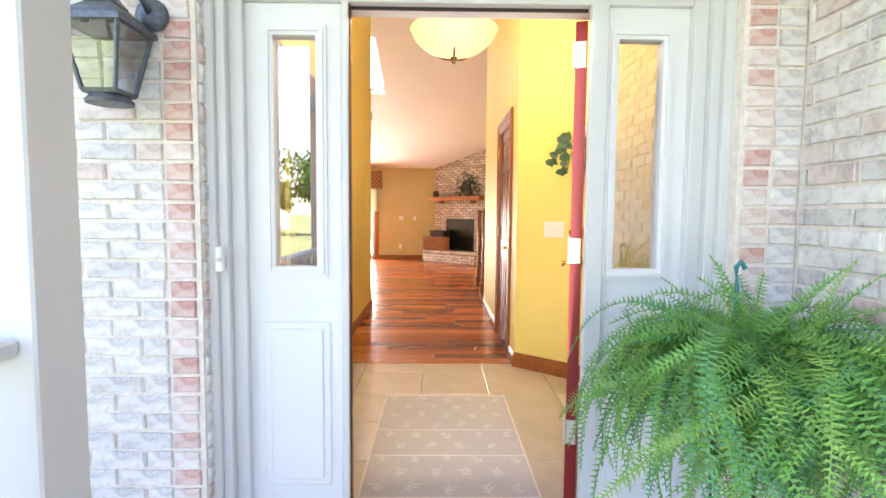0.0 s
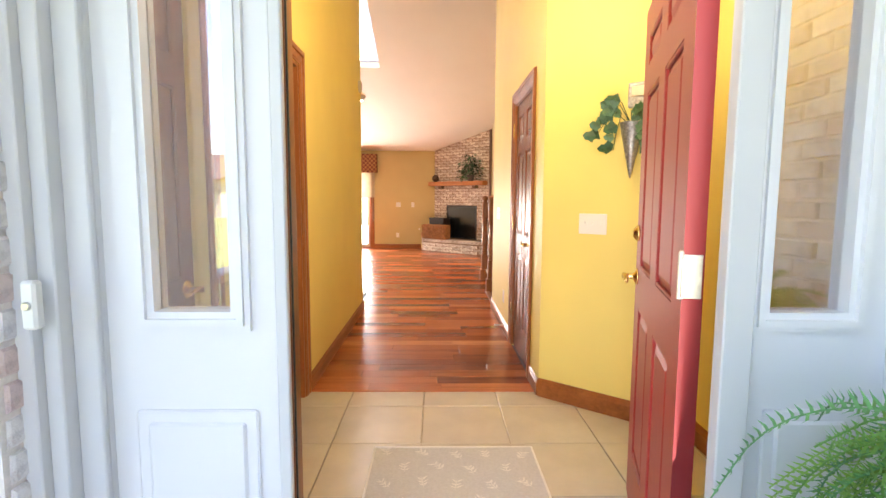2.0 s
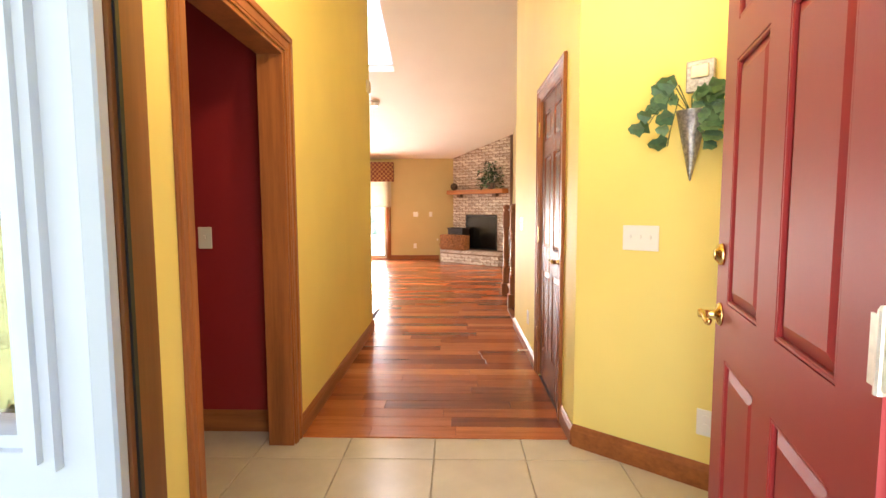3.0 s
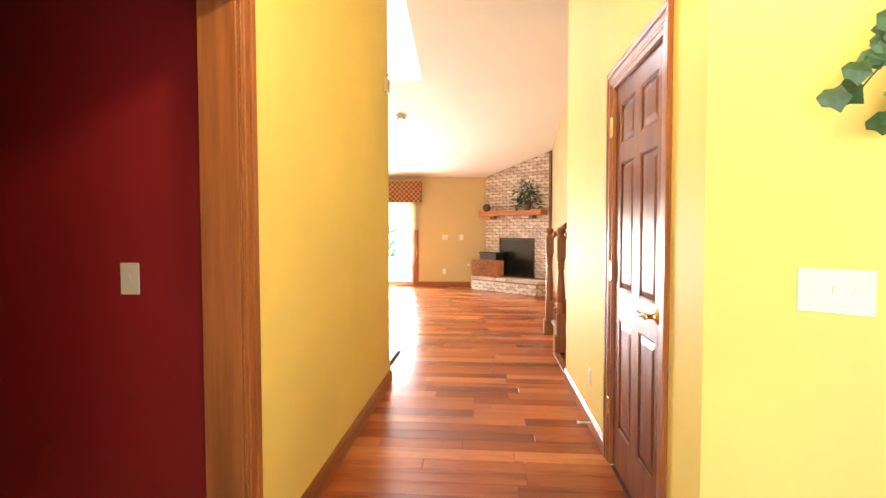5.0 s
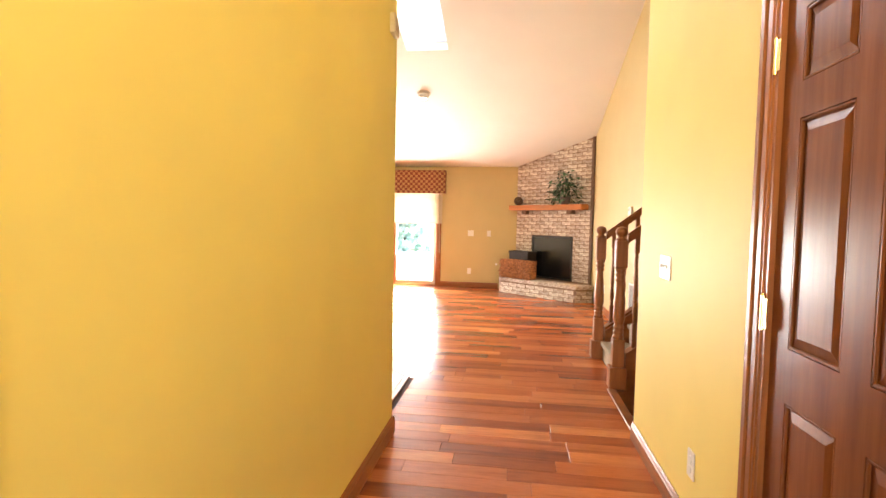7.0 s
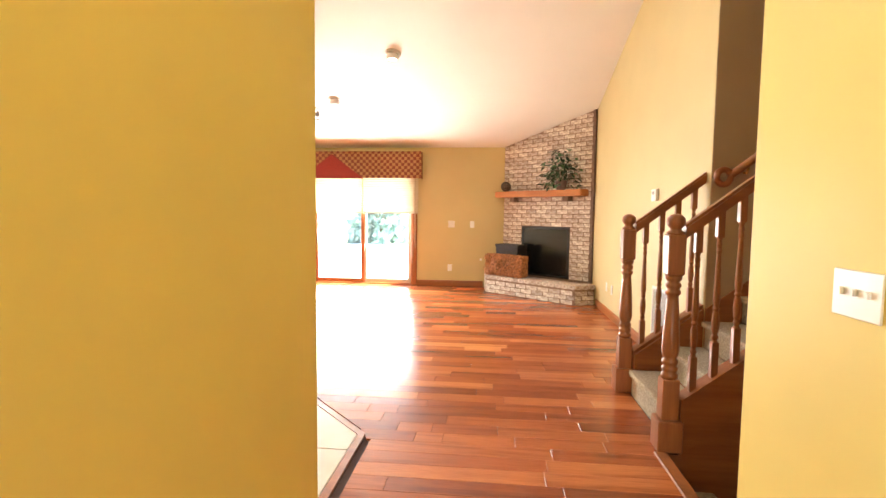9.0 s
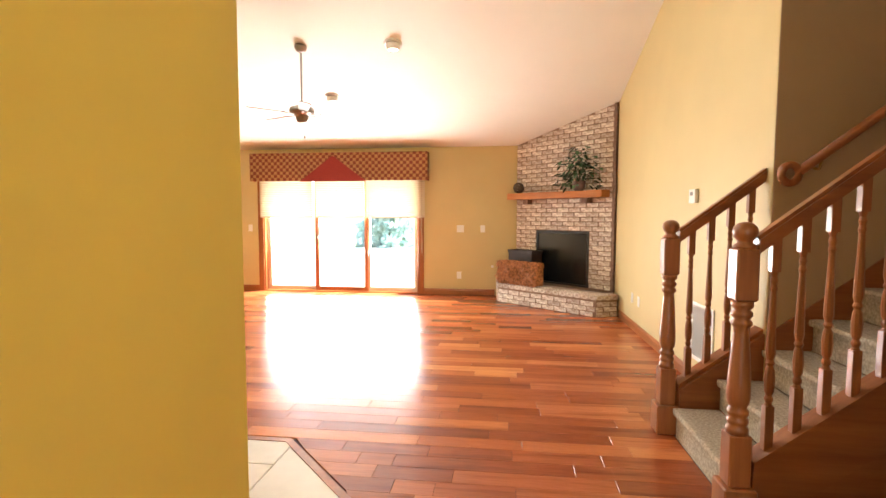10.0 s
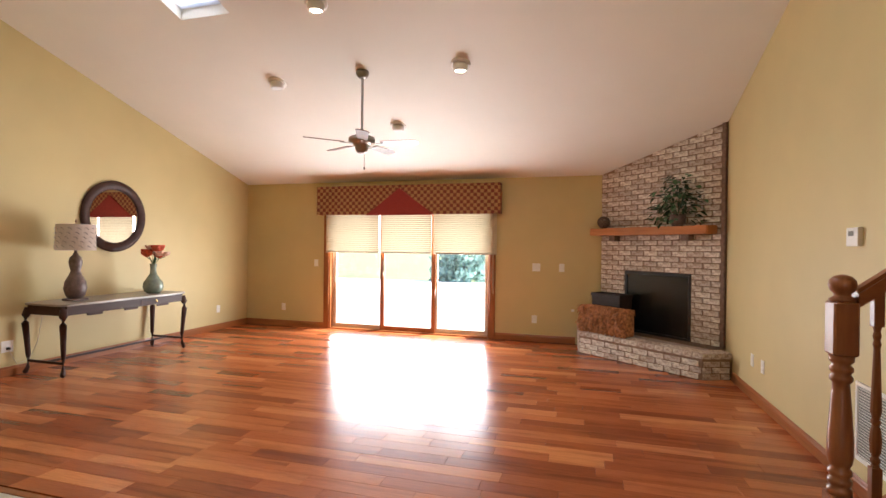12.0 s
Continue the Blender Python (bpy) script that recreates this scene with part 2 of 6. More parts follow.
M["shingle"] = plain("shingle", (0.10, 0.09, 0.085), 0.95, 0, 0.3, 15, 0.4)
M["siding"] = plain("siding", (0.60, 0.52, 0.44), 0.7, 0, 0.08, 3)
M["fern_leaf"] = leaf_material("fern_leaf", (0.19, 0.44, 0.10))
M["fern_light"] = leaf_material("fern_light", (0.31, 0.54, 0.12))
M["fern_blue"] = leaf_material("fern_blue", (0.13, 0.36, 0.14))
M["teal_plastic"] = plain("teal_plastic", (0.03, 0.22, 0.24), 0.4, 0, 0.1, 20)
M["plant_dark"] = plain("plant_dark", (0.016, 0.042, 0.018), 0.55, 0, 0.5, 25)
M["ivy_leaf"] = plain("ivy_leaf", (0.035, 0.10, 0.04), 0.45, 0, 0.5, 25)
M["tree_leaf"] = leaf_material("tree_leaf", (0.09, 0.17, 0.04), 0.4, 0.5, 0.8)
M["spruce_leaf"] = leaf_material("spruce_leaf", (0.32, 0.46, 0.40), 0.5, 0.5, 0.8)
M["bark"] = plain("bark", (0.12, 0.08, 0.055), 0.95, 0, 0.3, 9, 0.6)
M["terracotta"] = plain("terracotta", (0.30, 0.14, 0.08), 0.85, 0, 0.2, 20)
M["soil"] = plain("soil", (0.03, 0.02, 0.012), 0.95, 0, 0.4, 50)
M["iron"] = plain("iron", (0.03, 0.03, 0.032), 0.5, 0.5, 0.2, 30)
M["mat_cloth"] = plain("mat_cloth", (0.56, 0.57, 0.59), 0.8, 0, 0.08, 90, 0.3)
M["mat_leaf"] = plain("mat_leaf", (0.76, 0.76, 0.75), 0.6, 0, 0.05, 60)
M["bowl_glass"] = glow("bowl_glass", (1.0, 0.82, 0.46), 0.09)
M["bulb"] = glow("bulb", (1.0, 0.86, 0.62), 14.0)
M["pewter"] = plain("pewter", (0.36, 0.36, 0.37), 0.4, 0.8, 0.4, 70, 0.5)
M["shag"] = plain("shag", (0.40, 0.165, 0.06), 0.8, 0, 0.6, 30, 0.6)
M["valance_red"] = plain("valance_red", (0.26, 0.028, 0.022), 0.85, 0, 0.12, 60, 0.2)
M["lamp_body"] = plain("lamp_body", (0.13, 0.085, 0.075), 0.4, 0, 0.35, 25, 0.2)
M["lamp_shade"] = plain("lamp_shade", (0.74, 0.65, 0.58), 0.85, 0, 0.06, 30)
M["shade_mark"] = plain("shade_mark", (0.36, 0.31, 0.27), 0.85, 0, 0.06, 30)
M["vase_glaze"] = plain("vase_glaze", (0.20, 0.24, 0.19), 0.22, 0, 0.2, 18)
M["petal"] = plain("petal", (0.72, 0.12, 0.05), 0.6, 0, 0.3, 30)
M["petal_pale"] = plain("petal_pale", (0.80, 0.55, 0.42), 0.6, 0, 0.2, 30)
M["table_top"] = plain("table_top", (0.34, 0.29, 0.25), 0.3, 0, 0.12, 6)
M["fan_metal"] = metal("fan_metal", (0.34, 0.31, 0.27), 0.35)
M["mirror"] = metal("mirror", (0.93, 0.93, 0.92), 0.01)
M["fan_blade"] = wood("fan_blade", (0.10, 0.05, 0.03), (0.22, 0.11, 0.06), 0, 0.4, 0.2)
M["vent_white"] = plain("vent_white", (0.78, 0.77, 0.74), 0.4, 0, 0.03, 10)


def check_cloth():
    """Woven check of gold and wine with small dark marks."""
    m, nt, b = base_material("check_cloth")
    v = coords(nt)
    ck = node(nt, "ShaderNodeTexChecker", Scale=19.0)
    ck.inputs["Color1"].default_value = (0.44, 0.25, 0.10, 1)
    ck.inputs["Color2"].default_value = (0.23, 0.06, 0.035, 1)
    nt.links.new(v, ck.inputs["Vector"])
    thread = ramp(nt, noise_tex(nt, v, 140, 4), [(0.35, (0.62, 0.58, 0.55)), (0.65, (1, 1, 1))])
    nt.links.new(mix(nt, 1.0, ck.outputs["Color"], thread, "MULTIPLY"), b.inputs["Base Color"])
    b.inputs["Roughness"].default_value = 0.9
    bump(nt, b, noise_tex(nt, v, 240, 3), 0.3, 0.002)
    return m


M["check_cloth"] = check_cloth()
M["sash_pale"] = plain("sash_pale", (0.62, 0.50, 0.38), 0.45, 0, 0.08, 12)
M["shade_bar"] = plain("shade_bar", (0.46, 0.36, 0.25), 0.5, 0, 0.05, 12)
M["screen_glass"] = plain("screen_glass", (0.010, 0.010, 0.010), 0.25, 0, 0.1, 10)
M["screen_grey"] = plain("screen_grey", (0.20, 0.21, 0.20), 0.3, 0, 0.05, 10)
M["mortar_dark"] = plain("mortar_dark", (0.20, 0.13, 0.10), 0.9, 0, 0.3, 30, 0.4)
M["box_dark"] = plain("box_dark", (0.024, 0.013, 0.010), 0.7, 0, 0.3, 20)
M["ivy_pale"] = plain("ivy_pale", (0.10, 0.20, 0.10), 0.45, 0, 0.4, 25)
M["lantern_glass"] = glass("lantern_glass", (0.75, 0.78, 0.80), 0.25)
M["shrub_leaf"] = plain("shrub_leaf", (0.12, 0.22, 0.04), 0.7, 0, 0.5, 3)
M["hearth_slab"] = plain("hearth_slab", (0.40, 0.33, 0.28), 0.85, 0, 0.25, 18, 0.5)

# ---- mesh helpers ----
def link_mesh(name, bm, mat, parent=None, label="", smooth=False):
    me = bpy.data.meshes.new(name)
    bm.normal_update()
    bm.to_mesh(me)
    bm.free()
    mats = mat if isinstance(mat, (list, tuple)) else [mat]
    for one in mats:
        me.materials.append(one)
    if smooth:
        for p in me.polygons:
            p.use_smooth = True
    ob = new(name, me)
    if parent:
        ob.parent = parent
    if label:
        ob["label"] = label
    return ob


def part(name, bm, mat, parent, label="", smooth=False):
    return link_mesh(name, bm, mat, parent, label, smooth)


def structure(name, bm, mat, label="", category=""):
    return tagged(link_mesh(name, bm, mat), label, category, "", "structure")


def thing(name, m, label, category, group=""):
    ob = new(name)
    ob.empty_display_size = 0.1
    ob.matrix_world = m
    return tagged(ob, label, category, group)


def B(*boxes, bevel=0.0, bm=None, seg=1):
    """Boxes (x0, x1, y0, y1, z0, z1), with bevelled edges."""
    bm = bm or bmesh.new()
    for x0, x1, y0, y1, z0, z1 in boxes:
        vs = [bm.verts.new((x, y, z)) for z in (z0, z1) for x, y in ((x0, y0), (x1, y0), (x1, y1), (x0, y1))]
        made = [bm.faces.new([vs[i] for i in f]) for f in ((3, 2, 1, 0), (4, 5, 6, 7), (0, 1, 5, 4), (1, 2, 6, 5), (2, 3, 7, 6), (3, 0, 4, 7))]
        if bevel:
            edges = list({e for f in made for e in f.edges})
            bmesh.ops.bevel(bm, geom=edges, offset=bevel, segments=seg, affect="EDGES", profile=0.6)
    return bm


def prism(poly, z0, z1, bm=None, bevel=0.0):
    """An upright prism over a polygon of (x, y), anticlockwise. z1 may be a function of (x, y)."""
    bm = bm or bmesh.new()
    top = z1 if callable(z1) else (lambda x, y: z1)
    lo = [bm.verts.new((x, y, z0)) for x, y in poly]
    hi = [bm.verts.new((x, y, top(x, y))) for x, y in poly]
    n = len(poly)
    made = [bm.faces.new(lo[::-1]), bm.faces.new(hi)]
    made += [bm.faces.new((lo[i], lo[(i + 1) % n], hi[(i + 1) % n], hi[i])) for i in range(n)]
    if bevel:
        bmesh.ops.bevel(bm, geom=list({e for f in made for e in f.edges}), offset=bevel, segments=1, affect="EDGES")
    return bm


def lathe(profile, n=20, bm=None, at=(0, 0, 0), m=None):
    """A turned body from (radius, height) pairs."""
    bm = bm or bmesh.new()
    rings = []
    for r, z in profile:
        ring = []
        for i in range(n):
            a = 2 * math.pi * i / n
            p = Vector((r * math.cos(a), r * math.sin(a), z)) + Vector(at)
            ring.append(bm.verts.new(m @ p if m else p))
        rings.append(ring)
    for a, b in zip(rings, rings[1:]):
        for i in range(n):
            bm.faces.new((a[i], a[(i + 1) % n], b[(i + 1) % n], b[i]))
    for ring, flip in ((rings[0], True), (rings[-1], False)):
        bm.faces.new(ring[::-1] if flip else ring)
    return bm


def tube(points, radius, n=8, bm=None, closed=False):
    """A round bar along points; radius may be a list."""
    bm = bm or bmesh.new()
    pts = [Vector(p) for p in points]
    rings = []
    for i, p in enumerate(pts):
        if closed:
            d = pts[(i + 1) % len(pts)] - pts[i - 1]
        else:
            d = pts[min(i + 1, len(pts) - 1)] - pts[max(i - 1, 0)]
        q = d.normalized().to_track_quat("Z", "Y")
        r = radius[i] if isinstance(radius, (list, tuple)) else radius
        rings.append([bm.verts.new(p + q @ Vector((r * math.cos(2 * math.pi * k / n), r * math.sin(2 * math.pi * k / n), 0))) for k in range(n)])
    pairs = list(zip(rings, rings[1:])) + ([(rings[-1], rings[0])] if closed else [])
    for a, b in pairs:
        for k in range(n):
            bm.faces.new((a[k], a[(k + 1) % n], b[(k + 1) % n], b[k]))
    if not closed:
        bm.faces.new(rings[0][::-1])
        bm.faces.new(rings[-1])
    return bm


def moved(bm, m):
    bmesh.ops.transform(bm, matrix=m, verts=bm.verts)
    return bm


# ---- plan ----
LEFT, RIGHT, BACK, FRONT = -5.865, 1.41, 13.95, 2.47
HALL_L, HALL_R, HALL_END_L, HALL_END_R = -0.675, 0.80, 6.82, 7.01
RIDGE, SLOPE, RIDGE_Z = 7.0, 0.313, 4.625


def ceil_at(x, y):
    return RIDGE_Z - SLOPE * abs(y - RIDGE)


def wall(name, p, q, thick, holes, mat, label, low=-0.02, top=None):
    """A wall from p to q, its thickness to the right of that way, up to the ceiling (or top), with holes (start, end, bottom, top) along it."""
    p, q = Vector(p), Vector(q)
    d = (q - p).normalized()
    n = Vector((d.y, -d.x))
    length = (q - p).length
    cuts = {0.0, length}
    for a, b, _, _ in holes:
        cuts |= {a, b}
    if p.y != q.y and min(p.y, q.y) < RIDGE < max(p.y, q.y):
        cuts.add((RIDGE - p.y) / d.y)
    cuts = sorted(cuts)
    bm = bmesh.new()
    for a, b in zip(cuts, cuts[1:]):
        quad = [p + d * a, p + d * b, p + d * b + n * thick, p + d * a + n * thick]
        quad = [(v.x, v.y) for v in quad][::-1]
        spans = [(low, None)]
        for ha, hb, z0, z1 in holes:
            if a >= ha - 1e-6 and b <= hb + 1e-6:
                spans = ([(low, z0)] if z0 > low + 0.01 else []) + [(z1, None)]
        for z0, z1 in spans:
            prism(quad, z0, (z1 if z1 is not None else (top if top is not None else ceil_at)), bm)
    return structure(name, bm, mat, label, "wall")


Y = M["hall_yellow"]
G = M["room_gold"]
wall("wall_hall_left", (HALL_L, FRONT), (HALL_L, HALL_END_L), -0.12, [(0.12, 0.655, -0.02, 2.03), (0.97, 1.89, -0.02, 2.03)], Y, "smooth golden yellow painted hall wall with two door openings")
wall("wall_hall_right", (HALL_R, 4.385), (HALL_R, HALL_END_R), 0.12, [(0.36, 1.125, -0.02, 2.03)], Y, "smooth pale yellow painted hall wall beside the closet")
wall("wall_foyer_angled", (HALL_R, 4.385), (1.48, 3.83), -0.12, [], Y, "angled bright yellow painted foyer wall")
wall("wall_foyer_right", (1.48, FRONT), (1.48, 3.83), 0.12, [], Y, "yellow painted foyer wall behind the open door")
wall("wall_front", (-4.2, FRONT), (1.60, FRONT), -0.14 * -1, [(3.60, 5.38, -0.02, 2.01)], Y, "front wall with the wide entrance opening")
wall("wall_dining_north", (-4.2, 4.52), (-0.795, 4.52), -0.10, [], M["dining_red"], "deep red painted dining room wall", -0.02, 2.6)
wall("wall_dining_west", (-4.2, FRONT), (-4.2, 4.62), -0.10, [], M["dining_red"], "deep red painted dining room side wall", -0.02, 2.6)
wall("wall_dining_south", (-4.2, FRONT + 0.012), (-0.795, FRONT + 0.012), 0.010, [], M["dining_red"], "deep red painted wall", -0.02, 2.6)
wall("wall_closet_back", (-1.45, FRONT + 0.02), (-1.45, 3.36), -0.05, [], M["dining_red"], "plain closet wall", -0.02, 2.6)
wall("wall_closet_side", (-1.45, 3.36), (-0.795, 3.36), -0.05, [], M["dining_red"], "deep red painted side of the closet", -0.02, 2.6)
wall("wall_room_right", (RIGHT, 8.82), (RIGHT, BACK), 0.12, [], G, "tall gold painted wall under the sloped ceiling")
wall("wall_room_back", (LEFT, BACK), (RIGHT + 0.12, BACK), -0.15, [(LEFT * -1 - 4.27, LEFT * -1 - 1.50, -0.02, 2.06)], G, "gold painted back wall with the sliding door opening")
wall("wall_room_left", (LEFT, 6.78), (LEFT, BACK), -0.12, [], G, "gold painted side wall rising with the ceiling")
wall("wall_room_south", (LEFT, HALL_END_L), (-0.795, HALL_END_L), 0.12, [], G, "gold painted wall behind the hall")
# stairwell walls: their dimness is put into the darker taupe colour
wall("wall_stair_far", (RIGHT + 0.003, 8.815), (4.6, 8.815), -0.12, [], M["stair_shade_taupe"], "stairwell wall in taupe darkened for shade", -2.3)
wall("wall_stair_near", (0.92, HALL_END_R), (4.6, HALL_END_R), 0.12, [], M["stair_shade_taupe"], "stairwell wall in taupe darkened for shade", -2.3)
wall("wall_stair_end", (4.6, 6.89), (4.6, 8.94), 0.12, [], M["stair_shade_taupe"], "stairwell end wall in taupe darkened for shade", -2.3)
wall("wall_stair_middle", (2.1, 7.90), (4.6, 7.90), -0.10, [], M["stair_shade_taupe"], "wall between the two flights in taupe darkened for shade", -2.3)
structure("ceiling_dining", B((-4.2, -0.795, FRONT + 0.02, 4.52, 2.6, 2.68)), M["ceiling_white"], "flat white dining room ceiling", "ceiling")

# ceiling with two roof window shafts
SKY_X = ((-3.90, -3.35), (-1.41, -0.86))
SKY_Y = (8.75, 10.40)


def roof_sheet(lift, thick, x0, x1, y0, y1):
    bm = bmesh.new()
    xs = sorted({x0, x1, *(v for s in SKY_X for v in s)})
    ys = sorted({y0, y1, RIDGE, *SKY_Y})
    for xa, xb in zip(xs, xs[1:]):
        for ya, yb in zip(ys, ys[1:]):
            if (xa, xb) in SKY_X and (ya, yb) == SKY_Y:
                continue
            lo = [bm.verts.new((x, y, ceil_at(x, y) + lift)) for x, y in ((xa, ya), (xb, ya), (xb, yb), (xa, yb))]
            hi = [bm.verts.new((v.co.x, v.co.y, v.co.z + thick)) for v in lo]
            bm.faces.new(lo[::-1])
            bm.faces.new(hi)
            for i in range(4):
                bm.faces.new((lo[i], lo[(i + 1) % 4], hi[(i + 1) % 4], hi[i]))
    return bm


structure("ceiling", roof_sheet(0.0, 0.22, LEFT - 0.12, 4.72, 2.33, BACK + 0.15), M["ceiling_white"], "vaulted white textured ceiling sloping to the back wall", "ceiling")
structure("roof", roof_sheet(0.226, 0.10, LEFT - 0.5, 5.1, 2.0, BACK + 0.5), M["shingle"], "dark shingled roof", "roof")
for k, (xa, xb) in enumerate(SKY_X):
    sw = thing("skylight", pose((xa + xb) / 2, 9.575, ceil_at(0, 9.575) + 0.10), "white blown-bright roof window in the sloped ceiling", "skylight", "roof windows")
    tilt = Matrix.Rotation(-math.atan(SLOPE), 4, "X")
    w, h = (xb - xa) / 2 - 0.002, 0.862
    part("pane", moved(B((-w, w, -h, h, 0, 0.012)), tilt), M["frosted"], sw, "milky white pane")
    part("curb", moved(B((-w, -w + 0.012, -h, h, 0.012, 0.20), (w - 0.012, w, -h, h, 0.012, 0.20), (-w + 0.012, w - 0.012, -h, -h + 0.012, 0.012, 0.20), (-w + 0.012, w - 0.012, h - 0.012, h, 0.012, 0.20)), tilt), M["vent_white"], sw)

# floors
STAIR_X, WELL = 0.86, (7.01, 7.90)
bm = prism([(HALL_L - 0.0, 4.46), (HALL_R, 4.46), (HALL_R, 7.01), (STAIR_X, 7.01), (STAIR_X, 8.0), (2.2, 8.0), (2.2, 8.82), (RIGHT, 8.82), (RIGHT, BACK), (LEFT, BACK), (LEFT, HALL_END_L), (HALL_L, HALL_END_L)], -0.2, -0.012)
structure("floor", bm, M["subfloor"], "glossy reddish-brown hardwood plank floor", "floor")
structure("foyer_floor", B((-0.795, 1.48, FRONT - 0.14, 4.46, -0.2, -0.012), (-4.2, -0.795, FRONT, 4.52, -0.2, -0.012)), M["grout"], "beige ceramic tile foyer floor with thin joints", "floor")
structure("closet_floor", B((HALL_R, 1.7, 4.46, 7.01, -0.2, -0.012)), M["subfloor"], "plain floor under the closet", "floor")

# ground with the house's footprint left open
bm = bmesh.new()
gx, gy = (-400, -6.1, 4.9, 400), (-400, 2.2, 14.2, 400)
for i in range(3):
    for j in range(3):
        if (i, j) != (1, 1):
            bm.faces.new([bm.verts.new((x, y, -0.30)) for x, y in ((gx[i], gy[j]), (gx[i + 1], gy[j]), (gx[i + 1], gy[j + 1]), (gx[i], gy[j + 1]))])
bmesh.ops.remove_doubles(bm, verts=bm.verts, dist=0.001)
structure("ground", bm, M["lawn"], "mown green lawn round the house", "lawn")
# slab carried out to y 27 in place of lawn whitened by glare
structure("patio", B((-16.0, 7.0, 14.1, 27.0, -0.4, -0.10)), M["patio"], "sunlit pale concrete patio behind the sliding door, extended in place of glare-whitened lawn", "patio")
structure("porch_floor", B((-1.2, 1.55, -2.2, 2.33, -0.4, -0.03)), M["concrete"], "grey concrete porch floor", "porch")
structure("porch_ceiling", B((-1.1, 1.55, 0.15, 2.20, 2.55, 2.70)), M["porch_white"], "white painted porch ceiling", "ceiling")

# whitewashed brick backing of the porch walls
structure("brick_wall_left", B((-4.3, -0.645, 2.217, 2.33, -0.4, 3.1)), M["mortar"], "whitewashed grey and red brick wall beside the entrance", "wall")
structure("brick_wall_right", B((1.215, 1.432, 2.217, 2.33, -0.4, 3.1), (1.432, 1.60, -2.4, 2.33, -0.4, 3.1)), M["mortar"], "whitewashed brick porch wall meeting in a corner", "wall")
structure("brick_wall_head", B((-0.645, 1.215, 2.22, 2.33, 2.105, 3.1)), M["porch_white"], "white painted head over the entrance", "wall")

# ---- trim, doors and the entrance ----
def baseboard(name, p, q, mat, h=0.105, t=0.016):
    """A stained skirting board with a rounded top, from p to q, standing to the left of that way."""
    p, q = Vector(p), Vector(q)
    d = (q - p).normalized()
    n = Vector((-d.y, d.x))
    bm = bmesh.new()
    prof = [(0, 0), (t, 0), (t, h * 0.72), (t * 0.75, h * 0.80), (t * 0.62, h * 0.9), (t * 0.3, h), (0, h)]
    ends = []
    for base in (p, q):
        ends.append([bm.verts.new((base.x + n.x * a, base.y + n.y * a, z)) for a, z in prof])
    k = len(prof)
    for i in range(k):
        bm.faces.new((ends[0][i], ends[0][(i + 1) % k], ends[1][(i + 1) % k], ends[1][i]))
    bm.faces.new(ends[0][::-1])
    bm.faces.new(ends[1])
    bmesh.ops.recalc_face_normals(bm, faces=bm.faces)
    return structure(name, bm, mat, "brown stained wooden baseboard along the wall", "baseboard")


TW, TX, TY = M["trim_wood"], M["trim_wood_x"], M["trim_wood_y"]
baseboard("baseboard", (HALL_L, 2.60 - 0.1), (HALL_L, 2.49), TY)
for a, b in ((3.215, 3.335), (4.45, HALL_END_L)):
    baseboard("baseboard", (HALL_L, b), (HALL_L, a), TY)
baseboard("baseboard", (HALL_L - 0.12, HALL_END_L), (HALL_L + 0.016, HALL_END_L), TX)
for a, b in ((4.385, 4.665), (5.59, HALL_END_R)):
    baseboard("baseboard", (HALL_R, a), (HALL_R, b), TY)
baseboard("baseboard", (1.48, 3.83), (HALL_R, 4.385), TX, 0.115)
baseboard("baseboard", (1.48, 2.49), (1.48, 3.83), TY, 0.115)
baseboard("baseboard", (-0.80, 4.52), (-4.2, 4.52), TX, 0.12)
baseboard("baseboard", (-0.24, BACK), (-1.425, BACK), TX, 0.10)
baseboard("baseboard", (-4.345, BACK), (LEFT, BACK), TX, 0.10)
baseboard("baseboard", (LEFT, BACK), (LEFT, HALL_END_L), TY, 0.10)
baseboard("baseboard", (RIGHT, 8.99), (RIGHT, 12.40), TY, 0.10)


def casing(name, side, x, y0, y1, top, w=0.085, t=0.018):
    """Moulded casing round an opening in a wall at x; side is +1 where the room lies towards +x."""
    def face(t0, t1):
        return (x + t0, x + t1) if side > 0 else (x - t1, x - t0)
    bm = bmesh.new()
    for off, ww, t1 in ((0.0, w, t * 0.62), (0.012, w * 0.38, t * 0.85), (w * 0.62, w * 0.34, t * 1.15)):
        xa, xb = face(0.0005, t1)
        B((xa, xb, y0 - off - ww, y0 - off, 0, top + off), (xa, xb, y1 + off, y1 + off + ww, 0, top + off), (xa, xb, y0 - off - ww, y1 + off + ww, top + off, top + off + ww), bm=bm, bevel=0.003)
    return structure(name, bm, TW, "brown stained moulded door casing", "trim")


casing("trim_closet_left", 1, HALL_L, 2.59, 3.125, 2.03, 0.085)
casing("trim_dining", 1, HALL_L, 3.44, 4.36, 2.03, 0.09)
casing("trim_closet_right", -1, HALL_R, 4.745, 5.51, 2.03, 0.08)
structure("jamb_closet_right", B((HALL_R - 0.006, HALL_R + 0.0115, 4.735, 4.762, 0, 2.03), (HALL_R - 0.006, HALL_R + 0.0115, 5.493, 5.520, 0, 2.03), (HALL_R - 0.006, HALL_R + 0.0115, 4.762, 5.493, 2.008, 2.03)), TW, "brown stained jamb of the hall closet", "trim")
structure("jamb_dining", B((HALL_L - 0.13, HALL_L + 0.002, 4.342, 4.361, 0, 2.03), (HALL_L - 0.13, HALL_L + 0.002, 3.439, 3.458, 0, 2.03), (HALL_L - 0.13, HALL_L + 0.002, 3.458, 4.342, 2.011, 2.031), bevel=0.002), TW, "brown stained wooden jamb of the dining room opening", "trim")
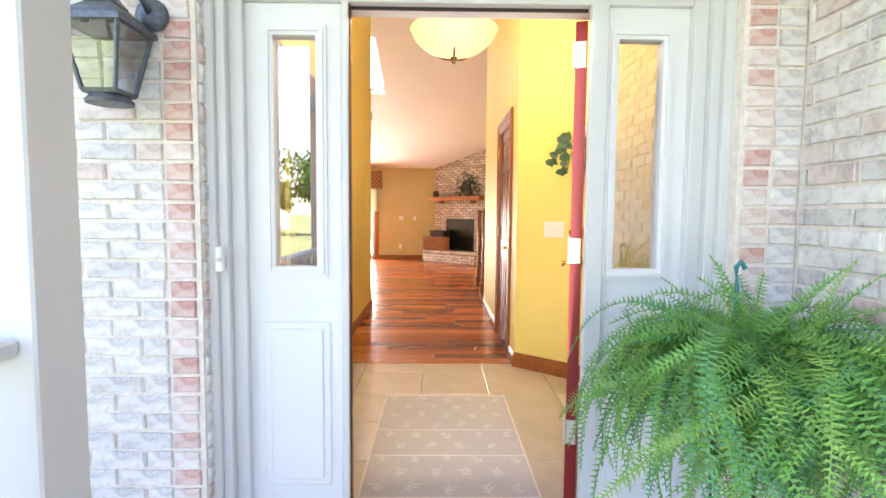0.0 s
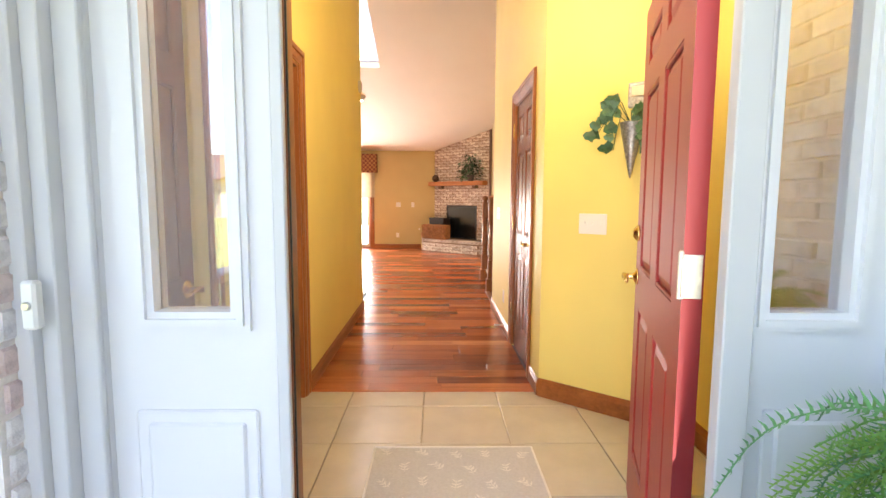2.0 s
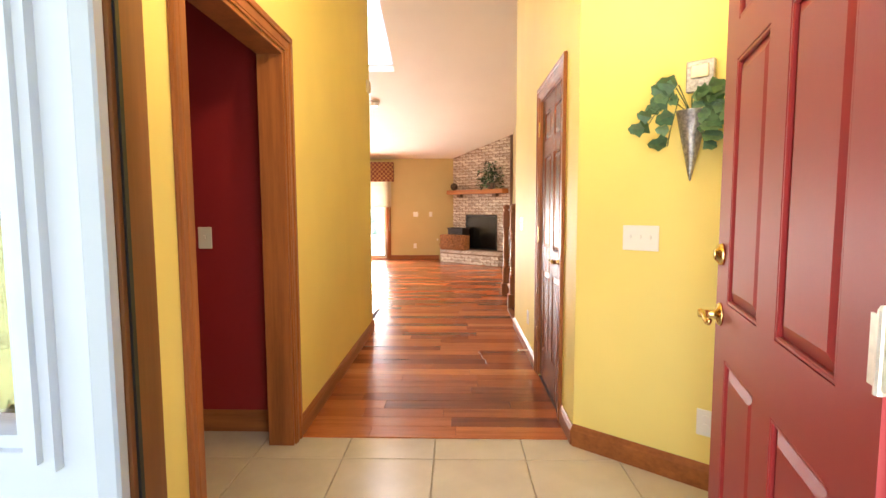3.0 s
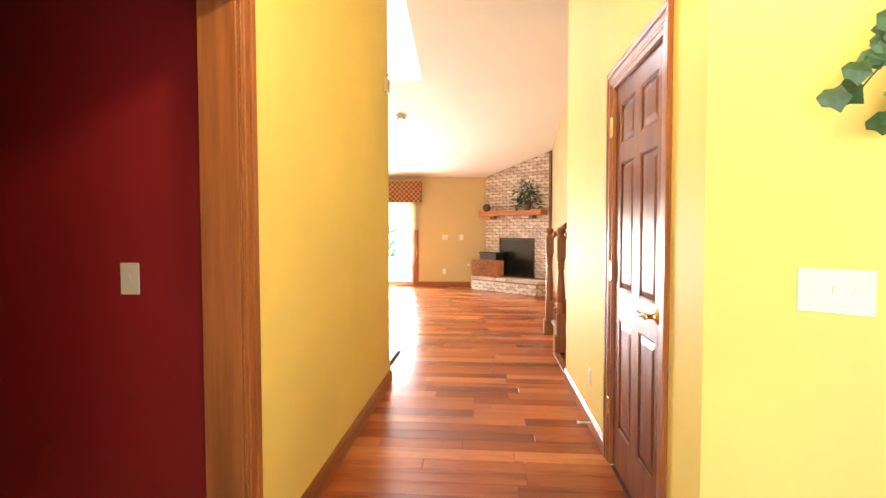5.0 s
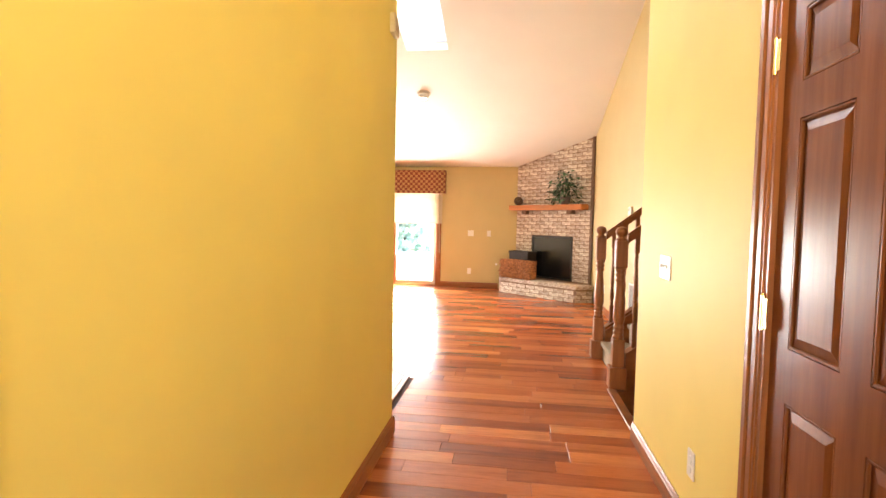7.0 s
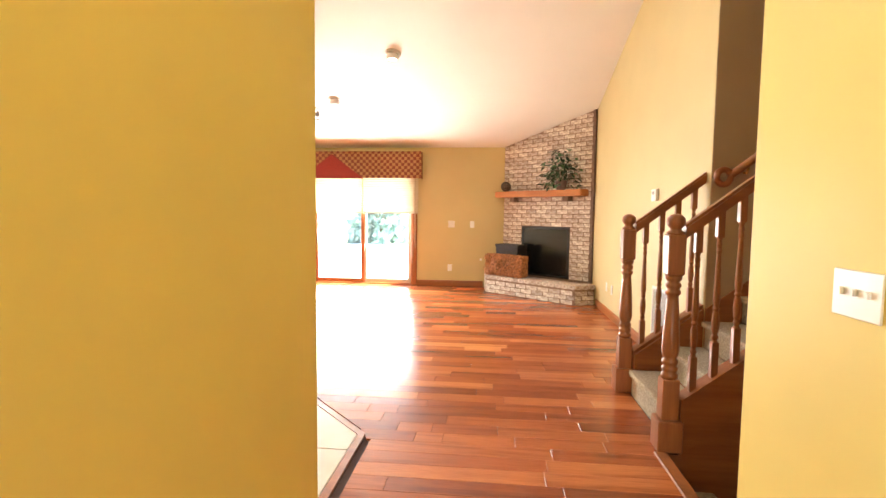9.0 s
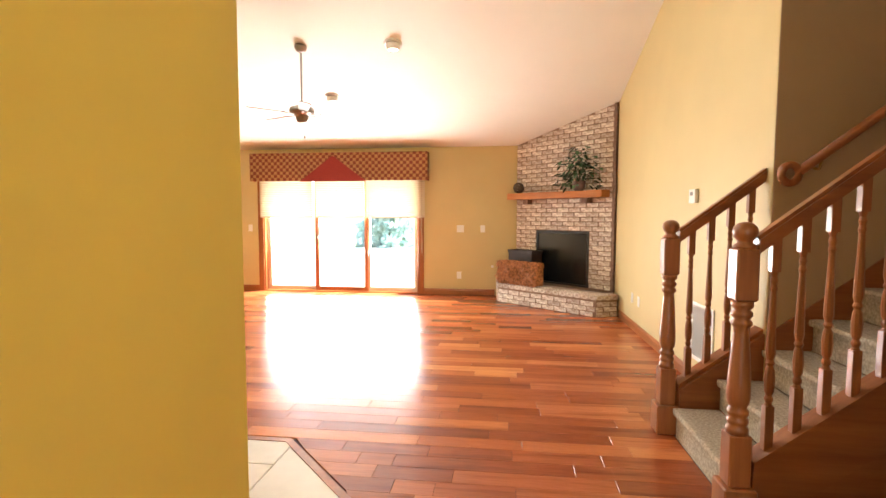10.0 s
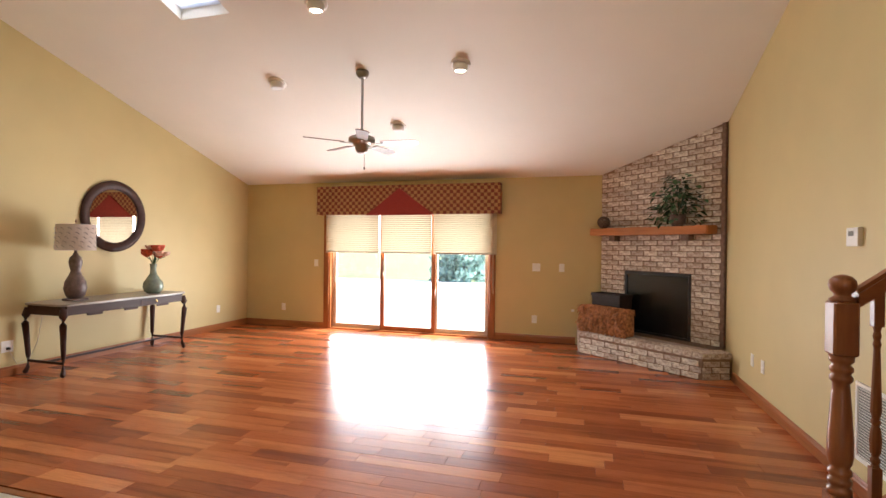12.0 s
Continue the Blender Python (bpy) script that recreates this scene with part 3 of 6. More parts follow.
casing("trim_dining_inner", -1, HALL_L - 0.12, 3.44, 4.36, 2.03, 0.07)


def six_panel(ob_name, m, w, h, t, mat, label, category, lever_x, lever_mat, swing=1, hinges="left", deadbolt=False, knuckle=0.004):
    """A six-panel door, its leaf from x 0 to w, y 0 to t; the lever points towards the hinges."""
    door = thing(ob_name, m, label, category)
    st, mu, z = 0.105 * w / 0.76, 0.10 * w / 0.76, [0.0, 0.22, 0.80, 0.955, 1.60, 1.70, h - 0.115, h]
    xs = [0, st, (w - mu) / 2, (w + mu) / 2, w - st, w]
    bm = B((0, xs[1], 0, t, 0, h), (xs[4], w, 0, t, 0, h))
    for a, b in ((0, 1), (2, 3), (4, 5), (6, 7)):
        B((xs[1], xs[4], 0, t, z[a], z[b]), bm=bm)
    for a, b in ((1, 2), (3, 4), (5, 6)):
        B((xs[2], xs[3], 0, t, z[a], z[b]), bm=bm)
    part("leaf_frame", bm, mat, door)
    for a, b in ((1, 2), (3, 4), (5, 6)):
        for c, d in ((1, 2), (3, 4)):
            bm = B((xs[c] - 0.004, xs[d] + 0.004, t * 0.26, t * 0.74, z[a] - 0.004, z[b] + 0.004))
            x0, x1, z0, z1 = xs[c] + 0.012, xs[d] - 0.012, z[a] + 0.012, z[b] - 0.012
            for ya, yb in ((t * 0.26, t * 0.05), (t * 0.74, t * 0.95)):
                o = [bm.verts.new(v) for v in ((x0, ya, z0), (x1, ya, z0), (x1, ya, z1), (x0, ya, z1))]
                i = [bm.verts.new(v) for v in ((x0 + 0.028, yb, z0 + 0.028), (x1 - 0.028, yb, z0 + 0.028), (x1 - 0.028, yb, z1 - 0.028), (x0 + 0.028, yb, z1 - 0.028))]
                for k in range(4):
                    bm.faces.new((o[k], o[(k + 1) % 4], i[(k + 1) % 4], i[k]))
                bm.faces.new(i)
            # sticking round the panel
            for ya, yb in ((t * 0.02, t * 0.27), (t * 0.73, t * 0.98)):
                e = 0.011
                B((xs[c], xs[c] + e, ya, yb, z[a], z[b]), (xs[d] - e, xs[d], ya, yb, z[a], z[b]), (xs[c], xs[d], ya, yb, z[a], z[a] + e), (xs[c], xs[d], ya, yb, z[b] - e, z[b]), bm=bm, bevel=0.003)
            bmesh.ops.recalc_face_normals(bm, faces=bm.faces)
            part("panel", bm, mat, door)
    toward = 1 if lever_x < w / 2 else -1
    for sgn, y0 in ((-1, 0.0), (1, t)):
        rose = Matrix.Translation((lever_x, y0, 0.915)) @ Matrix.Rotation(radians(90 * (1 if sgn < 0 else -1)), 4, "X")
        lv = part("lever", lathe([(0.033, 0), (0.033, 0.004), (0.029, 0.009), (0.016, 0.013), (0.011, 0.020), (0.011, 0.045), (0.014, 0.05), (0.012, 0.058)], 20, m=rose), lever_mat, door, "polished brass lever handle", True)
        pts = [(lever_x + toward * a, y0 + sgn * 0.05, 0.915 + b) for a, b in ((0, 0), (0.02, 0.004), (0.045, 0.002), (0.07, -0.006), (0.095, -0.006), (0.115, 0.004))]
        part("grip", tube(pts, [0.010, 0.0095, 0.008, 0.0075, 0.008, 0.006], 10), lever_mat, lv, "", True)
        if deadbolt:
            bolt = Matrix.Translation((lever_x, y0, 1.085)) @ Matrix.Rotation(radians(90 * (1 if sgn < 0 else -1)), 4, "X")
            part("deadbolt", lathe([(0.031, 0), (0.031, 0.006), (0.026, 0.014), (0.018, 0.018), (0.016, 0.022)], 20, m=bolt), lever_mat, door, "round brass deadbolt", True)
    hx = 0.0 if hinges == "left" else w
    for hz in (0.30, 1.04, 1.80):
        hb = B((hx - 0.003, hx + 0.003, 0.004, t - 0.002, hz - 0.05, hz + 0.05), bevel=0.001)
        yk = t + knuckle if swing > 0 else -knuckle
        lathe([(0.0065, hz - 0.052), (0.0065, hz + 0.052), (0.004, hz + 0.058)], 10, hb, (hx, yk, 0))
        B((hx - 0.028, hx + 0.028, yk - 0.002, yk + 0.001, hz - 0.045, hz + 0.045), bm=hb)
        part("hinge", hb, lever_mat if not deadbolt else M["hinge_satin"], door, "metal butt hinge")
    return door


M["hinge_satin"] = plain("hinge_satin", (0.66, 0.62, 0.52), 0.35, 0.5, 0.12, 60)
# closet doors in the hall, and the entrance door standing open
six_panel("closet_door", pose(HALL_L - 0.055, 2.592, 0.008, 0, 0, 90), 0.531, 2.015, 0.035, M["door_wood"], "closed glossy brown six-panel closet door in the foyer", "door", 0.475, M["brass"], -1)
six_panel("closet_door", pose(HALL_R + 0.012, 5.508, 0.008, 0, 0, -90), 0.761, 2.015, 0.035, M["door_wood"], "closed glossy reddish-brown six-panel closet door with brass lever", "door", 0.70, M["brass"], -1, knuckle=0.0215)
HINGE, SWING = (0.703, 2.452), 106.1
m_door = pose(HINGE[0], HINGE[1], 0.03, 0, 0, 180 - SWING) @ pose(0, -0.045, 0)
six_panel("front_door", m_door, 0.895, 1.925, 0.045, M["door_red"], "open brick-red six-panel entrance door with brass hardware", "door", 0.835, M["brass"], 1, "left", True)

# entrance frame
PW, PG = M["porch_white"], M["porch_grey"]
UL, UR, HEAD = -0.60, 1.18, 1.97
frame_bm = B((-0.177, -0.152, 2.322, 2.340, 0, HEAD), (0.727, 0.790, 2.322, 2.357, 0, HEAD), (UL, UR, 2.335, 2.475, HEAD, HEAD + 0.04), (UL, -0.53, 2.335, 2.475, 0, HEAD), (1.095, UR, 2.335, 2.475, 0, HEAD), bevel=0.003)
structure("door_frame", frame_bm, PG, "pale grey painted entrance frame with two sidelights", "door frame")
structure("weatherstrip", B((-0.1515, -0.1485, 2.350, 2.356, 0, HEAD), (-0.150, 0.727, 2.372, 2.384, HEAD - 0.010, HEAD)), M["black"], "dark weatherstrip of the entrance frame", "trim")
structure("latch_jamb", B((-0.227, -0.192, 2.402, 2.440, 0, HEAD), bevel=0.003), TW, "brown stained latch jamb", "trim")
structure("stop_jamb", B((-0.177, -0.1515, 2.341, 2.401, 0, HEAD), bevel=0.002), TW, "brown stained inner side of the entrance frame", "trim")
structure("hinge_jamb", B((0.772, 0.788, 2.392, 2.432, 0, HEAD), bevel=0.003), M["door_red"], "red painted hinge jamb", "trim")
# stepped outer casing in the brick opening
cb = bmesh.new()
for xa, xb, ya in ((-0.645, -0.612, 2.262), (-0.612, -0.578, 2.285), (-0.578, -0.528, 2.318), (1.182, 1.215, 2.262), (1.148, 1.182, 2.285), (1.095, 1.148, 2.318)):
    B((xa, xb, ya, 2.334, -0.02, HEAD + 0.10), bm=cb, bevel=0.003)
B((-0.645, 1.215, 2.262, 2.334, HEAD + 0.10, HEAD + 0.14), (-0.578, 1.148, 2.300, 2.334, HEAD + 0.035, HEAD + 0.10), bm=cb, bevel=0.003)
structure("trim_entrance", cb, PG, "stepped pale grey painted casing round the entrance", "trim")
structure("threshold", B((-0.177, 0.775, 2.30, 2.50, -0.03, 0.012), (UL, -0.177, 2.335, 2.475, -0.03, 0.0), (0.775, UR, 2.335, 2.475, -0.03, 0.0), bevel=0.004), M["bronze"], "bronze metal door threshold", "threshold")
structure("door_casing_inside", B((UL - 0.06, 1.24, 2.475, 2.492, HEAD + 0.01, HEAD + 0.09), bevel=0.004), TW, "brown stained casing inside the entrance", "trim")


def sidelight(x0, x1, g0, g1, label):
    sl = thing("sidelight", pose(x0, 2.355, 0.0), label, "window", "entrance sidelights")
    w, a, b, z0, z1 = x1 - x0, g0 - x0, g1 - x0, 1.01, 1.855
    for nm, bx in (("lower_board", (0, w, 0, 0.045, 0, z0)), ("top_rail", (0, w, 0, 0.045, z1, HEAD)), ("stile", (0, a, 0, 0.045, z0, z1)), ("stile", (b, w, 0, 0.045, z0, z1))):
        part(nm, B(bx), PW, sl)
    bead = bmesh.new()
    for o, d in ((0.0, 0.012), (0.012, 0.020), (0.026, 0.010)):
        B((a - 0.04 + o, a - 0.026 + o, -d, 0, z0 - 0.04 + o, z1 + 0.04 - o), (b + 0.026 - o, b + 0.04 - o, -d, 0, z0 - 0.04 + o, z1 + 0.04 - o), (a - 0.026 + o, b + 0.026 - o, -d, 0, z0 - 0.04 + o, z0 - 0.026 + o), (a - 0.026 + o, b + 0.026 - o, -d, 0, z1 + 0.026 - o, z1 + 0.04 - o), bm=bead)
    part("glazing_bead", bead, PW, sl, "moulded white glazing bead")
    pn = part("pane", B((a, b, 0.018, 0.024, z0, z1)), M["pane"], sl, "clear reflecting glass pane")
    pn.visible_shadow = False
    low = B((0.05, w - 0.05, -0.006, 0, 0.16, 0.80), bevel=0.005)
    B((0.075, w - 0.075, -0.012, -0.002, 0.185, 0.775), bm=low, bevel=0.006)
    part("lower_panel", low, PW, sl, "raised lower panel")
    return sl


sidelight(-0.53, -0.177, -0.43, -0.275, "white painted sidelight panel with a narrow glass pane")
sidelight(0.79, 1.095, 0.835, 1.0, "white painted sidelight panel beside the hinge jamb")

bell = thing("doorbell", pose(-0.595, 2.262, 1.045), "white doorbell button on the entrance casing", "doorbell")
part("housing", B((-0.014, 0.014, -0.024, 0, -0.045, 0.045), bevel=0.005), M["white_plastic"], bell)
part("button", lathe([(0.008, 0), (0.008, 0.004), (0.006, 0.006)], 14, m=pose(0, -0.024, 0, 90)), M["nickel"], bell)

# wall lantern
lan = thing("wall_lantern", Matrix.LocRotScale((-0.855, 2.20, 1.545), None, (0.87, 0.87, 0.87)), "weathered blue-grey metal wall lantern with glass panes", "wall lamp")
LM = M["lantern_metal"]
arm = lathe([(0.062, 0), (0.062, 0.01), (0.05, 0.02), (0.03, 0.03)], 20, m=pose(0.09, 0.0, 0.36, 90))
tube([(0.09, -0.02, 0.36), (0.09, -0.06, 0.395), (0.06, -0.10, 0.41), (0.02, -0.13, 0.40), (0, -0.13, 0.37)], 0.012, 8, arm)
part("bracket", arm, LM, lan, "", True)
roof = bmesh.new()
for r0, z0, r1, z1 in ((0.115, 0.262, 0.115, 0.282), (0.100, 0.282, 0.085, 0.305), (0.085, 0.305, 0.045, 0.345), (0.05, 0.345, 0.03, 0.375)):
    lathe([(r0 * 1.414, z0), (r1 * 1.414, z1)], 4, roof, (0, 0, 0), pose(0, -0.13, 0, 0, 0, 45))
part("roof", roof, LM, lan)
base = lathe([(0.058 * 1.414, 0.03), (0.066 * 1.414, 0.045)], 4, None, (0, 0, 0), pose(0, -0.13, 0, 0, 0, 45))
lathe([(0.075, 0.0), (0.078, 0.01), (0.06, 0.03)], 20, base, (0, -0.13, 0))
part("base", base, LM, lan)
for sx, sy in ((-1, -1), (1, -1), (1, 1), (-1, 1)):
    part("corner_bar", tube([(0.058 * sx, -0.13 + 0.058 * sy, 0.04), (0.10 * sx, -0.13 + 0.10 * sy, 0.268)], 0.008, 6), LM, lan)
for k in range(4):
    a = radians(90 * k)
    bm = bmesh.new()
    bm.faces.new([bm.verts.new((x, y, z)) for x, y, z in ((-0.056, -0.056, 0.045), (0.056, -0.056, 0.045), (0.098, -0.098, 0.264), (-0.098, -0.098, 0.264))])
    bmesh.ops.solidify(bm, geom=bm.faces[:], thickness=0.003)
    part("glass_pane", moved(bm, pose(0, -0.13, 0) @ Matrix.Rotation(a, 4, "Z")), M["lantern_glass"], lan)
part("candle_tube", lathe([(0.016, 0.04), (0.016, 0.13)], 12, None, (0, -0.13, 0)), M["white_plastic"], lan)

# porch posts and rail
for py in (1.62, 0.25):
    post = thing("porch_post", pose(-0.755, py, -0.03), "square pale grey painted wooden porch post", "post", "porch posts")
    part("shaft", B((-0.075, 0.075, -0.075, 0.075, 0, 2.58), bevel=0.006), PG, post)
    part("plinth", B((-0.09, 0.09, -0.09, 0.09, 0, 0.14), bevel=0.008), PG, post)
rail = thing("porch_rail", pose(-0.755, 0.0, -0.065), "grey painted wooden porch railing between the posts", "railing")
part("top_rail", B((-0.045, 0.045, 0.327, 1.543, 0.965, 1.005), bevel=0.008), PG, rail)
part("bottom_rail", B((-0.02, 0.02, 0.327, 1.543, 0.10, 0.17), bevel=0.006), PG, rail)
bal = part("baluster", B((-0.018, 0.018, -0.018, 0.018, 0.17, 0.965), bevel=0.003), PG, rail)
bal.location.y = 0.44
for k in range(1, 9):
    o = new("baluster", bal.data)
    o.parent = rail
    o.location.y = 0.44 + 0.123 * k

# ---- great room: sliding door, valance, fireplace ----
SD0, SD1, SDT = -4.27, -1.50, 2.06
slide = thing("sliding_door", pose(0, BACK, 0), "three-panel sliding glass door with stained wooden frame", "sliding door")
part("casing", B((SD0 - 0.075, SD0 + 0.02, -0.02, 0.0, 0, SDT), (SD1 - 0.02, SD1 + 0.075, -0.02, 0.0, 0, SDT), (SD0 - 0.075, SD1 + 0.075, -0.02, 0.0, SDT, SDT + 0.08), bevel=0.004), TW, slide)
part("outer_frame", B((SD0, SD0 + 0.04, 0.002, 0.15, 0, SDT), (SD1 - 0.04, SD1, 0.002, 0.15, 0, SDT), (SD0 + 0.04, SD1 - 0.04, 0.002, 0.15, SDT - 0.05, SDT), bevel=0.003), TW, slide)
part("sill", B((SD0 + 0.04, SD1 - 0.04, -0.01, 0.15, -0.012, 0.022), bevel=0.004), TX, slide)
PANES = ((-4.23, -3.30, 0.09), (-3.34, -2.40, 0.045), (-2.44, -1.54, 0.09))
for k, (xa, xb, y) in enumerate(PANES):
    fr = B((xa, xa + 0.065, y, y + 0.04, 0.022, SDT - 0.05), (xb - 0.065, xb, y, y + 0.04, 0.022, SDT - 0.05), (xa + 0.065, xb - 0.065, y, y + 0.04, 0.022, 0.09), (xa + 0.065, xb - 0.065, y, y + 0.04, SDT - 0.12, SDT - 0.05), bevel=0.003)
    sash = part("sash", fr, M["trim_wood"] if k == 1 else M["sash_pale"], slide, "sliding wooden sash" if k == 1 else "pale fixed sash")
    gp = part("pane", B((xa + 0.065, xb - 0.065, y + 0.017, y + 0.023, 0.09, SDT - 0.12)), M["clear"], sash, "clear glass")
    gp.visible_shadow = False
hd = tube([(-3.275, 0.03, 0.93), (-3.275, 0.005, 0.95), (-3.275, 0.005, 1.13), (-3.275, 0.03, 1.15)], 0.011, 8)
B((-3.292, -3.258, 0.03, 0.045, 0.90, 1.18), bm=hd, bevel=0.003)
part("handle", hd, M["bronze"], slide, "bronze pull handle")

for k, (xa, xb) in enumerate(((-4.295, -3.345), (-3.29, -2.445), (-2.41, -1.405))):
    sh = thing("roller_shade", pose((xa + xb) / 2, BACK - 0.035, 0), "cream fabric shade pulled halfway down the sliding door", "window shade", "door shades")
    w = (xb - xa) / 2
    bm = bmesh.new()
    for i in range(24):
        z = 1.30 + i * 0.031
        a = [bm.verts.new((x, y, zz)) for x, y, zz in ((-w, 0.004, z), (w, 0.004, z), (w, -0.004, z + 0.0155), (-w, -0.004, z + 0.0155))]
        b = [bm.verts.new((x, y, zz)) for x, y, zz in ((-w, 0.004, z + 0.031), (w, 0.004, z + 0.031))]
        bm.faces.new(a)
        bm.faces.new((a[3], a[2], b[1], b[0]))
    bmesh.ops.remove_doubles(bm, verts=bm.verts, dist=0.0005)
    part("cloth", bm, M["shade_cloth"], sh, "pleated cream cloth")
    part("bottom_bar", B((-w, w, -0.010, 0.010, 1.280, 1.300), bevel=0.004), M["shade_bar"], sh)
cord = thing("shade_cord", pose(-1.47, BACK - 0.05, 0), "thin hanging shade cord beside the sliding door", "cord")
part("loop", tube([(0, 0, 1.95), (0.004, 0, 1.2), (0.012, 0, 0.72), (0.02, 0, 0.66), (0.028, 0, 0.72), (0.02, 0, 1.2), (0.016, 0, 1.95)], 0.004, 5), M["shade_bar"], cord)

val = thing("valance", pose(0, BACK, 0), "upholstered box valance in gold and wine check with red pennant", "valance")
part("box", B((-4.38, -1.335, -0.205, -0.19, 1.895, 2.345), (-4.38, -4.365, -0.19, 0, 1.895, 2.345), (-1.35, -1.335, -0.19, 0, 1.895, 2.345), (-4.38, -1.335, -0.205, 0, 2.345, 2.36), bevel=0.005), M["check_cloth"], val)
bm = bmesh.new()
f = bm.faces.new([bm.verts.new(v) for v in ((-3.47, -0.212, 1.885), (-2.37, -0.212, 1.885), (-2.92, -0.212, 2.295))])
r = bmesh.ops.extrude_face_region(bm, geom=[f])
for v in [g for g in r["geom"] if isinstance(g, bmesh.types.BMVert)]:
    v.co.y -= 0.008
bmesh.ops.recalc_face_normals(bm, faces=bm.faces)
part("pennant", bm, M["valance_red"], val, "wine-red triangular pennant")
part("welt", tube([(-3.48, -0.218, 1.885), (-2.92, -0.218, 2.303), (-2.36, -0.218, 1.885)], 0.007, 6), M["valance_red"], val, "red corded edge")

# fireplace across the corner
C0, C1 = Vector((0.109, 13.943)), Vector((1.41, 12.709))
CD = (C1 - C0).normalized()
CN = Vector((CD.y, -CD.x))
CW = (C1 - C0).length
if CN.dot(Vector((-1, -1))) < 0:
    CN = -CN
m_chim = Matrix(((CD.x, -CN.x, 0, C0.x), (CD.y, -CN.y, 0, C0.y), (0, 0, 1, 0), (0, 0, 0, 1)))


def chim_top(s):
    return ceil_at(0, C0.y + CD.y * s)


FB0, FB1, FBZ0, FBZ1, HEARTH_Z = 0.42, 1.374, 0.29, 1.10, 0.29
fire = thing("fireplace", Matrix.Identity(4), "whitewashed brick corner fireplace with raised hearth", "fireplace")
bm = bmesh.new()
for s0, s1, z0, z1 in ((0, FB0, 0, None), (FB1, CW, 0, None), (FB0, FB1, FBZ1, None), (FB0, FB1, 0, FBZ0)):
    lo = [m_chim @ Vector(v) for v in ((s0, 0.0, z0), (s1, 0.0, z0), (s1, 0.10, z0), (s0, 0.10, z0))]
    hi = [m_chim @ Vector(v) for v in ((s0, 0.0, z1 or chim_top(s0)), (s1, 0.0, z1 or chim_top(s1)), (s1, 0.10, z1 or chim_top(s1)), (s0, 0.10, z1 or chim_top(s0)))]
    lo, hi = [bm.verts.new(v) for v in lo], [bm.verts.new(v) for v in hi]
    bm.faces.new(lo[::-1]), bm.faces.new(hi)
    for i in range(4):
        bm.faces.new((lo[i], lo[(i + 1) % 4], hi[(i + 1) % 4], hi[i]))
bmesh.ops.recalc_face_normals(bm, faces=bm.faces)
chimney = part("chimney_breast", bm, M["mortar_in"], fire)
fb = bmesh.new()
x0, x1 = FB0 + 0.12, FB1 - 0.12
quads = [[(FB0, 0.1, FBZ0), (FB1, 0.1, FBZ0), (x1, 0.5, FBZ0), (x0, 0.5, FBZ0)], [(FB0, 0.1, FBZ1), (x0, 0.5, FBZ1), (x1, 0.5, FBZ1), (FB1, 0.1, FBZ1)], [(FB0, 0.1, FBZ0), (x0, 0.5, FBZ0), (x0, 0.5, FBZ1), (FB0, 0.1, FBZ1)], [(FB1, 0.1, FBZ0), (FB1, 0.1, FBZ1), (x1, 0.5, FBZ1), (x1, 0.5, FBZ0)], [(x0, 0.5, FBZ0), (x1, 0.5, FBZ0), (x1, 0.5, FBZ1), (x0, 0.5, FBZ1)]]
for q in quads:
    fb.faces.new([fb.verts.new(v) for v in q])
part("firebox", moved(fb, m_chim), M["soot"], fire, "sooty black firebox")
sc = B((FB0, FB0 + 0.03, -0.012, 0.02, FBZ0, FBZ1), (FB1 - 0.03, FB1, -0.012, 0.02, FBZ0, FBZ1), (FB0 + 0.03, FB1 - 0.03, -0.012, 0.02, FBZ1 - 0.04, FBZ1), (FB0 + 0.03, FB1 - 0.03, -0.012, 0.02, FBZ0, FBZ0 + 0.03), bevel=0.003)
part("screen_frame", moved(sc, m_chim), M["black"], fire, "black metal fire screen frame")
part("screen", moved(B((FB0 + 0.03, FB1 - 0.03, 0.004, 0.010, FBZ0 + 0.03, FBZ1 - 0.04)), m_chim), M["screen_glass"], fire, "dark glass fire screen")
part("edge_trim", moved(B((CW - 0.05, CW - 0.006, -0.035, 0.0, HEARTH_Z, chim_top(CW) - 0.01), bevel=0.004), m_chim), M["mortar_dark"], fire, "dark brown trim strip")
HEARTH = [(-0.215, 13.935), (-0.190, 13.385), (1.095, 12.325), (1.402, 12.43), (1.402, 12.70), (0.105, 13.935)]


def inset_poly(poly, d):
    out = []
    n = len(poly)
    for i in range(n):
        a, b, c = (Vector(poly[(i + k) % n]) for k in (-1, 0, 1))
        u, v = (b - a).normalized(), (c - b).normalized()
        n1, n2 = Vector((-u.y, u.x)), Vector((-v.y, v.x))
        bis = (n1 + n2).normalized()
        out.append(tuple(b + bis * d / max(0.3, bis.dot(n1))))
    return out


part("hearth", prism(inset_poly(HEARTH, 0.012), 0, HEARTH_Z - 0.035), M["mortar_in"], fire, "raised brick hearth")
mantel = thing("mantel_beam", m_chim @ pose(0, 0, 0), "rough honey-brown timber mantel beam", "mantel")
bm = B((-0.03, 1.69, -0.215, -0.004, 1.575, 1.675))
bmesh.ops.subdivide_edges(bm, edges=[e for e in bm.edges if abs(e.verts[0].co.x - e.verts[1].co.x) > 1], cuts=14)
for v in bm.verts:
    v.co.z += 0.007 * noise.noise(v.co * 4) + (0.004 if v.co.z > 1.62 else -0.006) * noise.noise(v.co * 9)
    v.co.y += 0.008 * noise.noise(v.co * 5 + Vector((3, 1, 2))) if v.co.y < -0.1 else 0
